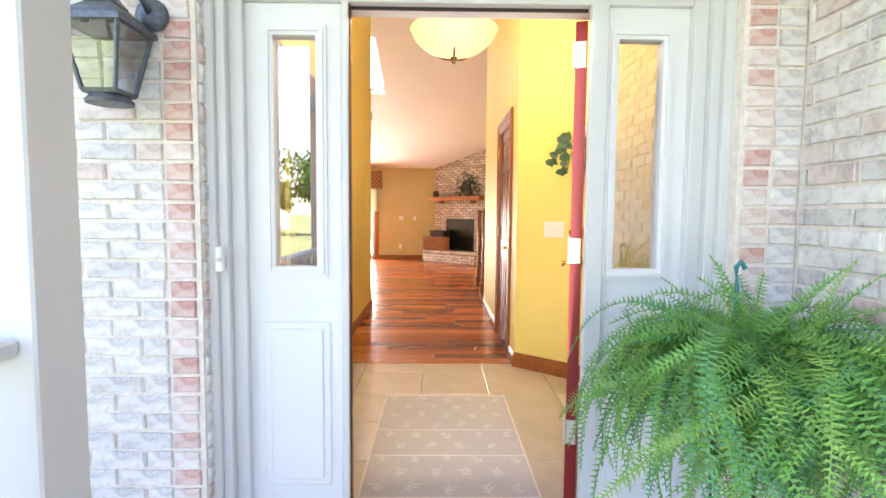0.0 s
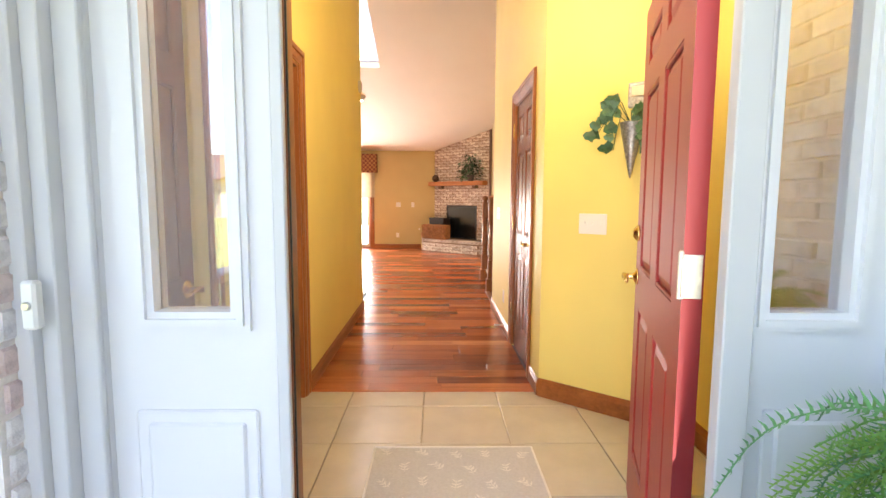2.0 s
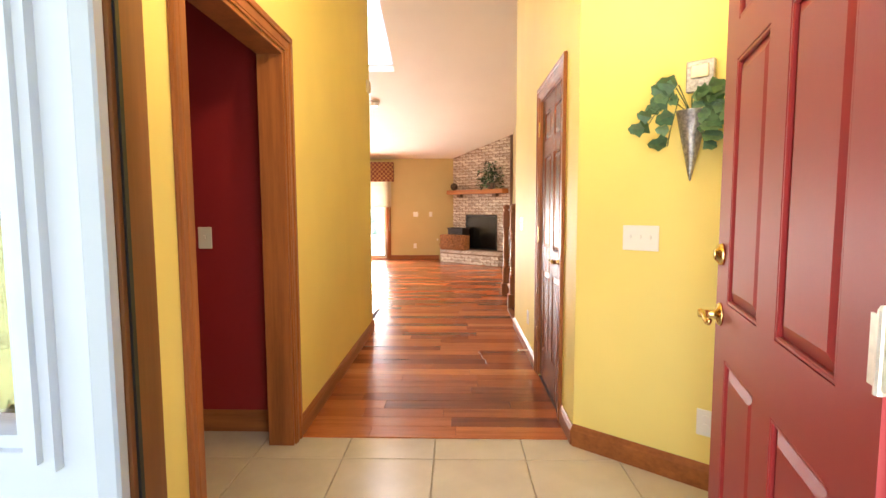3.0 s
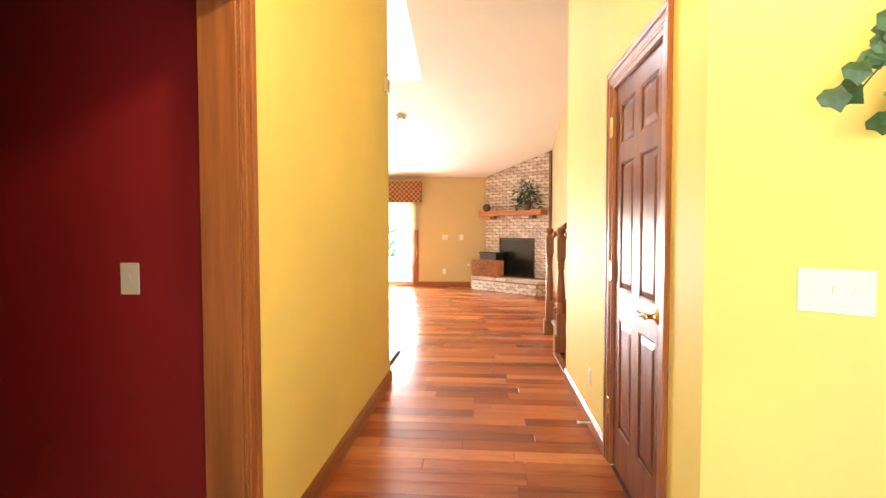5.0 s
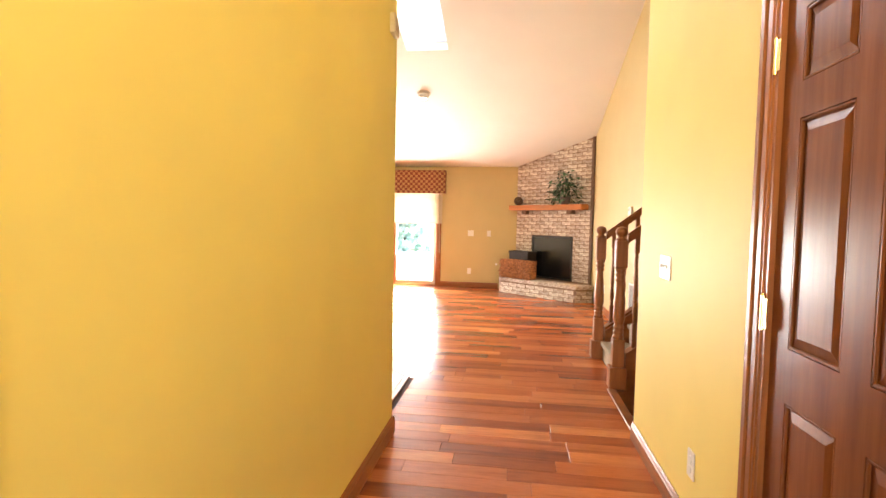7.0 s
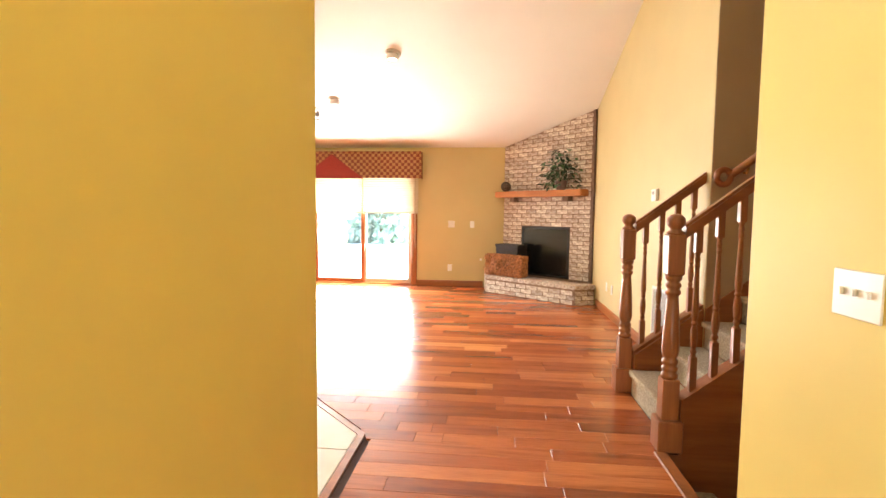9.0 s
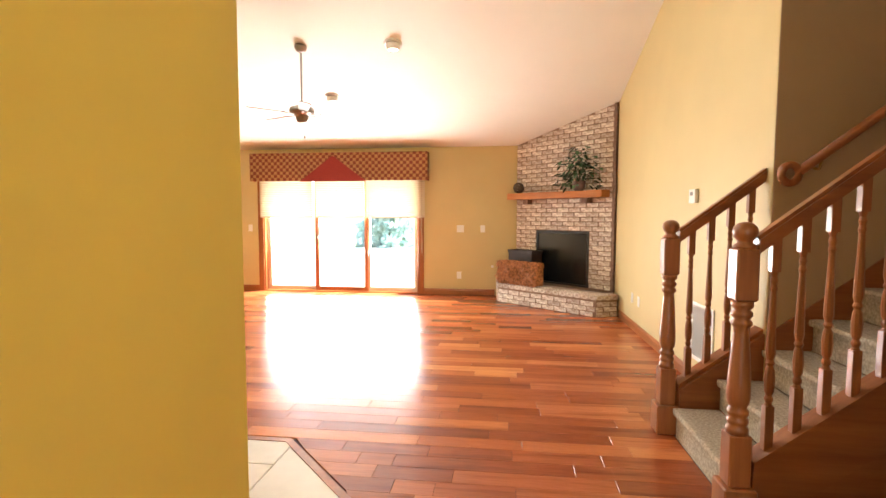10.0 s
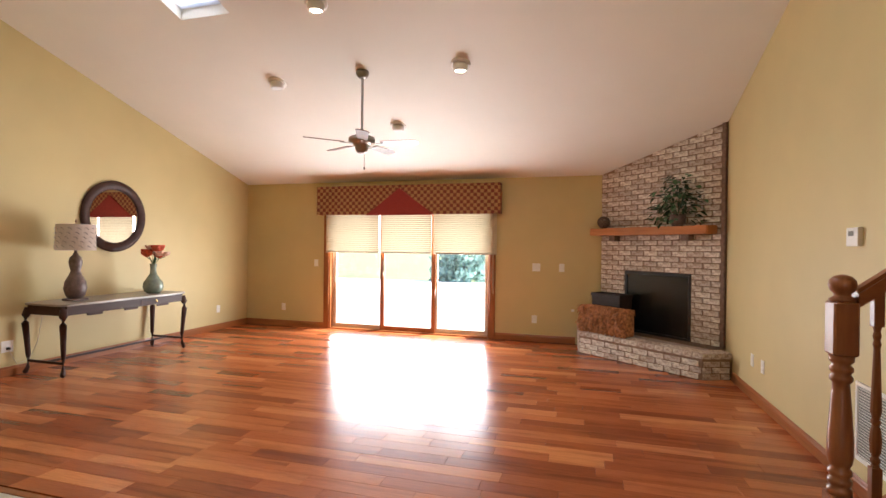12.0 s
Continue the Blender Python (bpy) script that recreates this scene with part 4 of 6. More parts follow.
bmesh.ops.bevel(bm, geom=[e for e in bm.edges if e.calc_length() > 0.05 and len(e.link_faces) == 2 and e.calc_face_angle(0) > 0.8], offset=0.009, segments=2, affect="EDGES")
part("beam", bm, M["mantel_wood"], mantel)
for s in (0.28, 1.36):
    part("corbel", prism([(s - 0.05, -0.12), (s + 0.05, -0.12), (s + 0.05, -0.004), (s - 0.05, -0.004)], 1.50, 1.574, None, 0.006), M["mortar_dark"], mantel, "dark brick corbel")

# things on the hearth and mantel
def on_hearth(s, d, z, turn=0):
    return m_chim @ pose(s, -d, z, 0, 0, turn)


box = thing("log_box", on_hearth(0.36, 0.20, HEARTH_Z), "dark leather-like log box on the hearth", "box")
part("body", B((-0.24, 0.24, -0.12, 0.12, 0, 0.48), bevel=0.012, seg=2), M["box_dark"], box)
part("rim", B((-0.25, 0.25, -0.13, -0.11, 0.46, 0.50), (-0.25, 0.25, 0.11, 0.13, 0.46, 0.50), (-0.25, -0.23, -0.11, 0.11, 0.46, 0.50), (0.23, 0.25, -0.11, 0.11, 0.46, 0.50), bevel=0.004), M["box_dark"], box)
bsk = thing("shaggy_basket", on_hearth(0.50, 0.44, HEARTH_Z), "brown shaggy wood-chip basket on the hearth in front of the box", "basket")
part("core", B((-0.36, 0.36, -0.09, 0.09, 0, 0.33), bevel=0.035, seg=2), M["shag"], bsk)
bm = bmesh.new()
rs = random.Random(4)
for i in range(1900):
    x, z = rs.uniform(-0.375, 0.375), rs.uniform(0.02, 0.36)
    y = -0.094 if rs.random() < 0.75 else rs.uniform(-0.09, 0.09)
    if y > -0.085:
        z = 0.345
    lump = 0.022 * math.sin(x * 17) * math.sin(z * 15 + 1) + rs.uniform(0, 0.03)
    L, wd = rs.uniform(0.035, 0.10), rs.uniform(0.005, 0.013)
    q = Euler((rs.uniform(-0.8, 0.2), rs.uniform(-0.6, 0.6), rs.uniform(-0.9, 0.9))).to_matrix()
    c = Vector((x, y - max(0.0, lump), z))
    curl = rs.uniform(0.006, 0.022)
    rows_ = [[bm.verts.new(c + q @ Vector((sd * wd * k, -curl * h, -L * a))) for sd in (-1, 1)] for a, h, k in ((0, 0, 0.6), (0.5, 1, 1.0), (1, 0.4, 0.4))]
    for (a0, a1), (b0, b1) in zip(rows_, rows_[1:]):
        bm.faces.new((a0, a1, b1, b0))
for v in bm.verts:
    v.co.z = max(v.co.z, 0.004)
part("chip_fringe", bm, M["shag"], bsk, "curled brown wood chips")
ball = thing("twig_ball", on_hearth(0.13, 0.11, 1.675 + 0.085), "ball of twisted dark twigs on the mantel", "ornament")
bm = bmesh.new()
for i in range(26):
    q = Euler((rs.uniform(0, 6.3), rs.uniform(0, 6.3), rs.uniform(0, 6.3))).to_matrix()
    tube([q @ Vector((0.082 * math.cos(a), 0.082 * math.sin(a), 0.008 * math.sin(3 * a))) for a in [2 * math.pi * k / 16 for k in range(16)]], 0.005, 5, bm, True)
part("twigs", bm, M["bark"], ball)


def leaf_mesh(name, mat, L, W, lobes=False, fold=0.25):
    bm = bmesh.new()
    out = [(0, 0), (0.35, 0.5), (0.55, 0.32), (0.8, 0.3), (1, 0)] if lobes else [(0, 0), (0.2, 0.42), (0.5, 0.5), (0.8, 0.28), (1, 0)]
    mid = [bm.verts.new((a * L, 0, -0.12 * L * a * a)) for a, _ in out]
    for sg in (1, -1):
        edge = [mid[0]] + [bm.verts.new((a * L - (0.08 * L if lobes and i == 0 else 0), sg * b * W, -0.12 * L * a * a + fold * b * W)) for i, (a, b) in enumerate(out[1:-1])] + [mid[-1]]
        for i in range(len(out) - 1):
            f = [mid[i], mid[i + 1], edge[i + 1], edge[i]]
            f = list(dict.fromkeys(f))
            if len(f) >= 3:
                bm.faces.new(f if sg > 0 else f[::-1])
    me = bpy.data.meshes.new(name)
    bm.to_mesh(me)
    bm.free()
    me.materials.append(mat)
    return me


def leafy(name, parent, meshes, count, spread, droop, seed, size=(0.8, 1.2)):
    """Leaf parts on a bushy volume: spread is (x, y, z) half sizes round the middle of the plant."""
    r = random.Random(seed)
    for i in range(count):
        a, e = r.uniform(0, 2 * math.pi), r.uniform(-0.5, 1.4)
        d = Vector((math.cos(a) * math.cos(e), math.sin(a) * math.cos(e), math.sin(e)))
        k = r.uniform(0.35, 1.0)
        p = Vector((d.x * spread[0] * k, d.y * spread[1] * k, d.z * spread[2] * k + droop))
        o = new(name, r.choice(meshes))
        o.parent = parent
        s = r.uniform(*size)
        o.matrix_local = Matrix.LocRotScale(p, Euler((r.uniform(-0.7, 0.7), r.uniform(-0.3, 1.0), a + r.uniform(-0.6, 0.6))), (s, s, s))


IVY = [leaf_mesh("ivy_leaf", M["ivy_leaf"], 0.075, 0.075, True), leaf_mesh("ivy_leaf", M["ivy_pale"], 0.065, 0.06, True)]
EUC = [leaf_mesh("plant_leaf", M["plant_dark"], 0.09, 0.04), leaf_mesh("plant_leaf", M["plant_dark"], 0.11, 0.035), leaf_mesh("plant_leaf", M["ivy_pale"], 0.07, 0.05)]
mp = thing("mantel_plant", on_hearth(1.26, 0.11, 1.675), "dark green trailing silk plant in a pot on the mantel", "plant")
part("pot", lathe([(0.06, 0), (0.085, 0.05), (0.09, 0.12), (0.095, 0.14), (0.08, 0.14)], 18), M["lamp_body"], mp)
bm = bmesh.new()
for i in range(14):
    a = rs.uniform(0, 6.28)
    k = rs.uniform(0.15, 0.28)
    part("stem", tube([(0, 0, 0.13), (math.cos(a) * k * 0.5, math.sin(a) * k * 0.3, rs.uniform(0.28, 0.42)), (math.cos(a) * k, math.sin(a) * k * 0.45, rs.uniform(0.08, 0.40))], 0.003, 4), M["ivy_leaf"], mp)
leafy("leaf", mp, EUC, 230, (0.36, 0.15, 0.42), 0.22, 8)

# walls' fittings
def plate(name, m, w, h, gangs, label, mat, kind="switch"):
    t = thing(name, m, label, "light switch" if kind == "switch" else "outlet")
    part("cover_plate", B((-w / 2, w / 2, -0.006, 0, -h / 2, h / 2), bevel=0.0025), mat, t)
    for g in range(gangs):
        cx = (g - (gangs - 1) / 2) * 0.046
        if kind == "switch":
            part("toggle", B((cx - 0.005, cx + 0.005, -0.016, -0.006, -0.004, 0.014), bevel=0.0015), mat, t)
        else:
            for dz in (-0.02, 0.02):
                part("socket", lathe([(0.0165, 0), (0.0165, 0.0025), (0.015, 0.0035)], 14, m=pose(cx, -0.006, dz, 90)), mat, t)
    return t


WP = M["white_plastic"]
plate("light_switch", pose(-0.813, BACK, 1.105), 0.118, 0.118, 2, "white double switch plate on the gold back wall", WP)
plate("light_switch", pose(-0.445, BACK, 1.105), 0.075, 0.118, 1, "white single switch plate near the fireplace", WP)
plate("light_switch", pose(-4.495, BACK, 1.10), 0.075, 0.118, 1, "white switch plate beside the sliding door", WP)
plate("outlet", pose(-0.834, BACK, 0.33), 0.075, 0.118, 1, "white wall outlet low on the back wall", WP, "outlet")
plate("outlet", pose(-5.12, BACK, 0.33), 0.075, 0.118, 1, "white wall outlet low near the corner", WP, "outlet")
plate("outlet", pose(LEFT, 13.23, 0.34, 0, 0, 90), 0.075, 0.118, 1, "white wall outlet on the side wall", WP, "outlet")
o = plate("outlet", pose(LEFT, 10.17, 0.31, 0, 0, 90), 0.11, 0.118, 1, "white wall outlet with a plugged-in cord", WP, "outlet")
part("plug", B((-0.016, 0.016, -0.035, -0.008, -0.034, -0.006), bevel=0.004), M["black"], o, "black plug")
plate("outlet", pose(RIGHT, 11.78, 0.36, 0, 0, -90), 0.075, 0.118, 1, "white wall outlet low on the gold wall", WP, "outlet")
plate("outlet", pose(RIGHT, 11.50, 0.36, 0, 0, -90), 0.075, 0.118, 1, "white wall jack low on the gold wall", WP, "outlet")
plate("light_switch", pose(HALL_R, 6.50, 1.100, 0, 0, -90), 0.165, 0.118, 3, "white triple switch plate at the end of the hall", WP)
plate("outlet", pose(HALL_R, 6.04, 0.315, 0, 0, -90), 0.075, 0.118, 1, "white wall outlet low in the hall", WP, "outlet")
plate("light_switch", pose(-1.19, 4.52, 1.09), 0.075, 0.118, 1, "almond switch plate on the deep red wall", M["almond_plastic"])
ANG = math.degrees(math.atan2(3.83 - 4.385, 1.48 - HALL_R))
def on_angled(s, z):
    u = Vector((1.48 - HALL_R, 3.83 - 4.385)).normalized()
    return pose(HALL_R + u.x * s, 4.385 + u.y * s, z, 0, 0, ANG)


plate("light_switch", on_angled(0.32, 1.105), 0.165, 0.118, 3, "white triple switch plate on the angled yellow wall", WP)
plate("outlet", on_angled(0.625, 0.30), 0.075, 0.118, 1, "white wall outlet low on the angled yellow wall", WP, "outlet")
wc = thing("wall_chime", pose(HALL_L, 6.70, 2.415, 0, 0, 90), "small tan chime box high on the hall wall", "door chime")
part("case", B((-0.055, 0.055, -0.028, 0, -0.055, 0.055), bevel=0.004), M["almond_plastic"], wc)
part("grille", B((-0.035, 0.035, -0.031, -0.028, -0.035, 0.035), bevel=0.001), M["shade_bar"], wc)
kb = thing("gas_key_valve", pose(-0.282, BACK, 0.484), "small round white gas key cover on the wall", "valve")
part("cover", lathe([(0.022, 0), (0.022, 0.004), (0.012, 0.008)], 16, m=pose(0, 0, 0, 90)), WP, kb)
th = thing("thermostat", pose(RIGHT, 9.955, 1.48, 0, 0, -90), "white wall thermostat with small dark display", "thermostat")
part("case", B((-0.065, 0.065, -0.028, 0, -0.055, 0.055), bevel=0.006, seg=2), WP, th)
part("display", B((-0.035, 0.02, -0.030, -0.027, 0.005, 0.035)), M["screen_grey"], th, "grey display")
vn = thing("return_vent", pose(RIGHT, 9.72, 0.42, 0, 0, -90), "white slatted return air grille low on the wall", "vent")
part("frame", B((-0.21, 0.21, -0.010, 0, -0.225, -0.20), (-0.21, 0.21, -0.010, 0, 0.20, 0.225), (-0.21, -0.185, -0.010, 0, -0.20, 0.20), (0.185, 0.21, -0.010, 0, -0.20, 0.20), bevel=0.002), M["vent_white"], vn)
sl = moved(B((-0.185, 0.185, -0.001, 0.001, -0.008, 0.008)), pose(0, -0.005, 0, 35))
first = part("slat", sl, M["vent_white"], vn)
first.location.z = -0.19
for k in range(1, 24):
    s = new("slat", first.data)
    s.parent = vn
    s.location.z = -0.19 + 0.0165 * k
part("backing", B((-0.185, 0.185, -0.002, -0.0005, -0.2, 0.2)), M["screen_grey"], vn)

# ceiling fan and eyeball lights
FX, FY = -2.437, 11.36
fz = ceil_at(FX, FY)
fan = thing("ceiling_fan", pose(FX, FY, fz), "brushed metal ceiling fan with wooden blades on a long rod", "ceiling fan")
NK = M["fan_metal"]
part("canopy", moved(lathe([(0.07, 0.0), (0.068, -0.03), (0.05, -0.06), (0.02, -0.075)], 20), Matrix.Rotation(-math.atan(SLOPE) * 0.5, 4, "X")), NK, fan, "", True)
part("rod", tube([(0, 0, -0.03), (0, 0, -0.67)], 0.013, 10), NK, fan)
part("motor_housing", lathe([(0.03, -0.66), (0.075, -0.68), (0.135, -0.70), (0.145, -0.73), (0.14, -0.755), (0.10, -0.775), (0.075, -0.79), (0.07, -0.83), (0.055, -0.86), (0.03, -0.875)], 24), NK, fan, "", True)
for k in range(5):
    a = radians(72 * k + 8)
    arm_m = Matrix.Rotation(a, 4, "Z")
    br = part("blade_arm", moved(B((0.10, 0.24, -0.014, 0.014, -0.778, -0.770), bevel=0.002), arm_m), NK, fan)
    bm = prism([(0.21, -0.05), (0.58, -0.068), (0.615, -0.045), (0.62, 0.0), (0.615, 0.045), (0.58, 0.068), (0.21, 0.05)], -0.004, 0.004)
    part("blade", moved(bm, arm_m @ pose(0, 0, -0.765, -11)), M["fan_blade"], br, "wooden fan blade")
part("pull_chain", tube([(0.03, 0, -0.87), (0.03, 0, -1.02)], 0.003, 5), NK, fan)
part("chain_knob", lathe([(0.004, -1.05), (0.010, -1.04), (0.008, -1.02)], 10, None, (0.03, 0, 0)), NK, fan)
for k, (x, y, lit) in enumerate(((-2.45, 10.42, 1), (-1.36, 11.38, 1), (-3.52, 11.40, 0), (-2.43, 12.40, 0))):
    z = ceil_at(x, y)
    can = thing("eyeball_light", pose(x, y, z, -math.degrees(math.atan(SLOPE))), "white eyeball spotlight set in the sloped ceiling" + (", switched on" if lit else ""), "ceiling light", "ceiling eyeball lights")
    part("trim_ring", lathe([(0.105, 0.0), (0.105, -0.006), (0.085, -0.018), (0.07, -0.012)], 24), M["vent_white"], can, "", True)
    part("eyeball", moved(lathe([(0.075, 0.0), (0.078, -0.03), (0.07, -0.065), (0.056, -0.075), (0.054, -0.06)], 24), Matrix.Rotation(radians(18), 4, "X")), M["vent_white"], can, "", True)
    part("bulb", moved(lathe([(0.05, -0.058), (0.045, -0.068), (0.02, -0.074)], 20), Matrix.Rotation(radians(18), 4, "X")), M["bulb"] if lit else M["vent_white"], can, "lit bulb" if lit else "")
    if lit:
        lamp("eyeball_lamp", "SPOT", look((x, y, z - 0.10), (x, y - 0.2, 0)), 6, (1.0, 0.82, 0.58), spot_size=radians(85), spot_blend=0.6, shadow_soft_size=0.05)

# mirror, console table, lamp, vase
mr = thing("round_mirror", pose(LEFT, 11.365, 1.733, 0, 0, 90), "round wall mirror in a wide dark brown frame", "mirror")
rim = [(0.335, 0.0), (0.445, 0.0), (0.45, 0.018), (0.43, 0.034), (0.39, 0.038), (0.36, 0.026), (0.335, 0.02)]
bm = bmesh.new()
N = 48
rings = [[bm.verts.new((r * math.cos(2 * math.pi * i / N), -d, r * math.sin(2 * math.pi * i / N))) for i in range(N)] for r, d in rim]
for a, b in zip(rings, rings[1:] + rings[:1]):
    for i in range(N):
        bm.faces.new((a[i], a[(i + 1) % N], b[(i + 1) % N], b[i]))
bmesh.ops.recalc_face_normals(bm, faces=bm.faces)
part("frame", bm, M["dark_wood"], mr, "", True)
part("mirror_glass", lathe([(0.34, 0.006), (0.34, 0.012)], 48, m=pose(0, 0, 0, 90)), M["mirror"], mr, "silvered mirror glass")

TBX0, TBX1, TBY0, TBY1, TBZ = -5.825, -5.235, 10.27, 11.92, 0.755
tb = thing("console_table", pose((TBX0 + TBX1) / 2, (TBY0 + TBY1) / 2, 0), "long dark wooden console table with cabriole legs and pale top", "console table")
hw, hl = (TBX1 - TBX0) / 2, (TBY1 - TBY0) / 2
top = prism([(-hw, -hl + 0.06), (-hw + 0.06, -hl), (hw - 0.05, -hl), (hw, -hl + 0.05), (hw + 0.015, -hl * 0.5), (hw, 0), (hw + 0.015, hl * 0.5), (hw, hl - 0.05), (hw - 0.05, hl), (-hw + 0.06, hl), (-hw, hl - 0.06)], TBZ - 0.022, TBZ, None, 0.006)
part("tabletop", top, M["table_top"], tb, "pale tabletop")
ap = B((hw - 0.045, hw - 0.025, -hl + 0.06, hl - 0.06, TBZ - 0.12, TBZ - 0.024), (-hw + 0.025, -hw + 0.045, -hl + 0.06, hl - 0.06, TBZ - 0.12, TBZ - 0.024), (-hw + 0.06, hw - 0.06, -hl + 0.025, -hl + 0.045, TBZ - 0.12, TBZ - 0.024), (-hw + 0.06, hw - 0.06, hl - 0.045, hl - 0.025, TBZ - 0.12, TBZ - 0.024), bevel=0.003)
for c in (-0.45, 0.0, 0.45):
    prism([(hw - 0.046, c - 0.09), (hw - 0.024, c - 0.09), (hw - 0.024, c + 0.09), (hw - 0.046, c + 0.09)], TBZ - 0.145, TBZ - 0.119, ap, 0.006)
part("apron", ap, M["dark_wood"], tb)
part("drawer_front", B((hw - 0.026, hw - 0.018, 0.12, 0.55, TBZ - 0.105, TBZ - 0.04), bevel=0.003), M["dark_wood"], tb)
part("drawer_knob", lathe([(0.008, 0), (0.008, 0.008), (0.012, 0.015), (0.006, 0.021)], 12, m=pose(hw - 0.018, 0.33, TBZ - 0.073, 0, 90)), M["brass"], tb)
leg_path = [(0, 0.70), (0.022, 0.62), (0.026, 0.54), (0.012, 0.38), (-0.002, 0.20), (0.002, 0.07), (0.022, 0.025), (0.032, 0.0)]
leg_rad = [0.034, 0.037, 0.033, 0.027, 0.022, 0.020, 0.025, 0.018]
for sx in (-1, 1):
    for sy in (-1, 1):
        part("leg", tube([(sx * (hw - 0.045 + a * 0.7), sy * (hl - 0.045 + a * 0.7), z + 0.012 * (z < 0.01)) for a, z in leg_path], leg_rad, 10), M["dark_wood"], tb, "", True)
part("stretcher", B((-hw + 0.05, hw - 0.05, -hl + 0.035, -hl + 0.055, 0.13, 0.155), (-hw + 0.05, hw - 0.05, hl - 0.055, hl - 0.035, 0.13, 0.155), (-0.012, 0.012, -hl + 0.055, hl - 0.055, 0.13, 0.152), bevel=0.003), M["dark_wood"], tb)
tl = thing("table_lamp", Matrix.LocRotScale((-5.55, 10.64, TBZ), None, (0.88, 0.88, 1.02)), "gourd-shaped dark brown table lamp with pale patterned drum shade", "table lamp")
part("foot", B((-0.10, 0.10, -0.10, 0.10, 0, 0.022), bevel=0.006), M["lamp_body"], tl)
part("body", lathe([(0.075, 0.022), (0.105, 0.06), (0.125, 0.13), (0.115, 0.20), (0.075, 0.27), (0.052, 0.32), (0.065, 0.37), (0.075, 0.42), (0.06, 0.47), (0.03, 0.495), (0.03, 0.51), (0.018, 0.52), (0.016, 0.56)], 24), M["lamp_body"], tl, "", True)
bm = bmesh.new()
N = 36
for r0, r1 in ((0.215, 0.205),):
    lo = [bm.verts.new((r0 * math.cos(2 * math.pi * i / N), r0 * math.sin(2 * math.pi * i / N), 0.545)) for i in range(N)]
    hi = [bm.verts.new((r1 * math.cos(2 * math.pi * i / N), r1 * math.sin(2 * math.pi * i / N), 0.825)) for i in range(N)]
    for i in range(N):
        bm.faces.new((lo[i], lo[(i + 1) % N], hi[(i + 1) % N], hi[i]))
bmesh.ops.solidify(bm, geom=bm.faces[:], thickness=0.003)
shade = part("shade", bm, M["lamp_shade"], tl, "pale drum shade")
bm = bmesh.new()
for i in range(15):
    for j in range(5):
        a, z = 2 * math.pi * (i + 0.2 * j) / 15, 0.585 + 0.048 * j
        pts = []
        for da, dz, w2 in ((-0.10, 0.010, 0), (0, 0.006, 0), (0.10, -0.012, 0)):
            rr = 0.217 - (z + dz - 0.545) * 0.0357 + 0.0035
            pts.append((rr * math.cos(a + da), rr * math.sin(a + da), z + dz))
        tube(pts, 0.0035, 4, bm)
part("shade_pattern", bm, M["shade_mark"], shade, "grey leaf strokes")
part("finial", lathe([(0.004, 0.82), (0.004, 0.84), (0.012, 0.85), (0.010, 0.87), (0.003, 0.885)], 12), M["bronze"], tl, "", True)
crd = thing("lamp_cord", pose(0, 0, 0), "thin lamp cord hanging behind the console table", "cord")
part("wire", tube([(-5.60, 10.60, TBZ), (-5.84, 10.52, 0.70), (-5.845, 10.45, 0.30), (-5.83, 10.36, 0.14), (-5.83, 10.24, 0.12), (-5.85, 10.17, 0.28)], 0.004, 5), M["almond_plastic"], crd)
vs_ = thing("flower_vase", pose(-5.48, 11.60, TBZ), "grey-green glazed bottle vase with orange-red flowers", "vase")
part("vase", lathe([(0.07, 0), (0.105, 0.03), (0.12, 0.08), (0.11, 0.14), (0.07, 0.20), (0.04, 0.25), (0.034, 0.32), (0.042, 0.37), (0.045, 0.38), (0.035, 0.378)], 24), M["vase_glaze"], vs_, "", True)
rf = random.Random(11)
for i in range(13):
    a, k = rf.uniform(0, 6.28), rf.uniform(0.03, 0.19)
    tip = Vector((0.75 * k * math.cos(a), k * math.sin(a), rf.uniform(0.44, 0.56)))
    stem = part("stem", tube([(0, 0, 0.36), tip * 0.5 + Vector((0, 0, 0.21)), tip], 0.004, 5), M["ivy_leaf"], vs_)
    bm = bmesh.new()
    for p in range(7):
        b = 2 * math.pi * p / 7 + rf.uniform(-0.2, 0.2)
        u = Vector((math.cos(b), math.sin(b), 0))
        v = Vector((-u.y, u.x, 0))
        row = [tip + u * r + Vector((0, 0, h)) for r, h in ((0.008, 0), (0.046, 0.03), (0.066, 0.066))]
        ws = (0.008, 0.038, 0.022)
        q = [[bm.verts.new(c - v * w), bm.verts.new(c + v * w)] for c, w in zip(row, ws)]
        for (a0, a1), (b0, b1) in zip(q, q[1:]):
            bm.faces.new((a0, a1, b1, b0))
    part("blossom", bm, M["petal"] if i % 4 else M["petal_pale"], stem, "orange-red blossom" if i % 4 else "pale blossom")

# ---- stairs ----
RISE, RUN, NOSE = 0.185, 0.24, 0.905
SW, SWX = M["stair_wood"], M["stair_wood_x"]
stairs = tagged(new("staircase"), "carpeted stairs rising between stained wooden stringers", "stairs")
for k in range(1, 14):
    x = NOSE + RUN * (k - 1)
    z = RISE * k
    bm = B((x, x + RUN + 0.03, 8.035, 8.815, z - 0.045, z), bevel=0.02, seg=2)
    B((x + 0.028, x + 0.05, 8.035, 8.815, z - RISE, z - 0.03), bm=bm)
    part("step", bm, M["carpet"], stairs, "beige carpeted step")


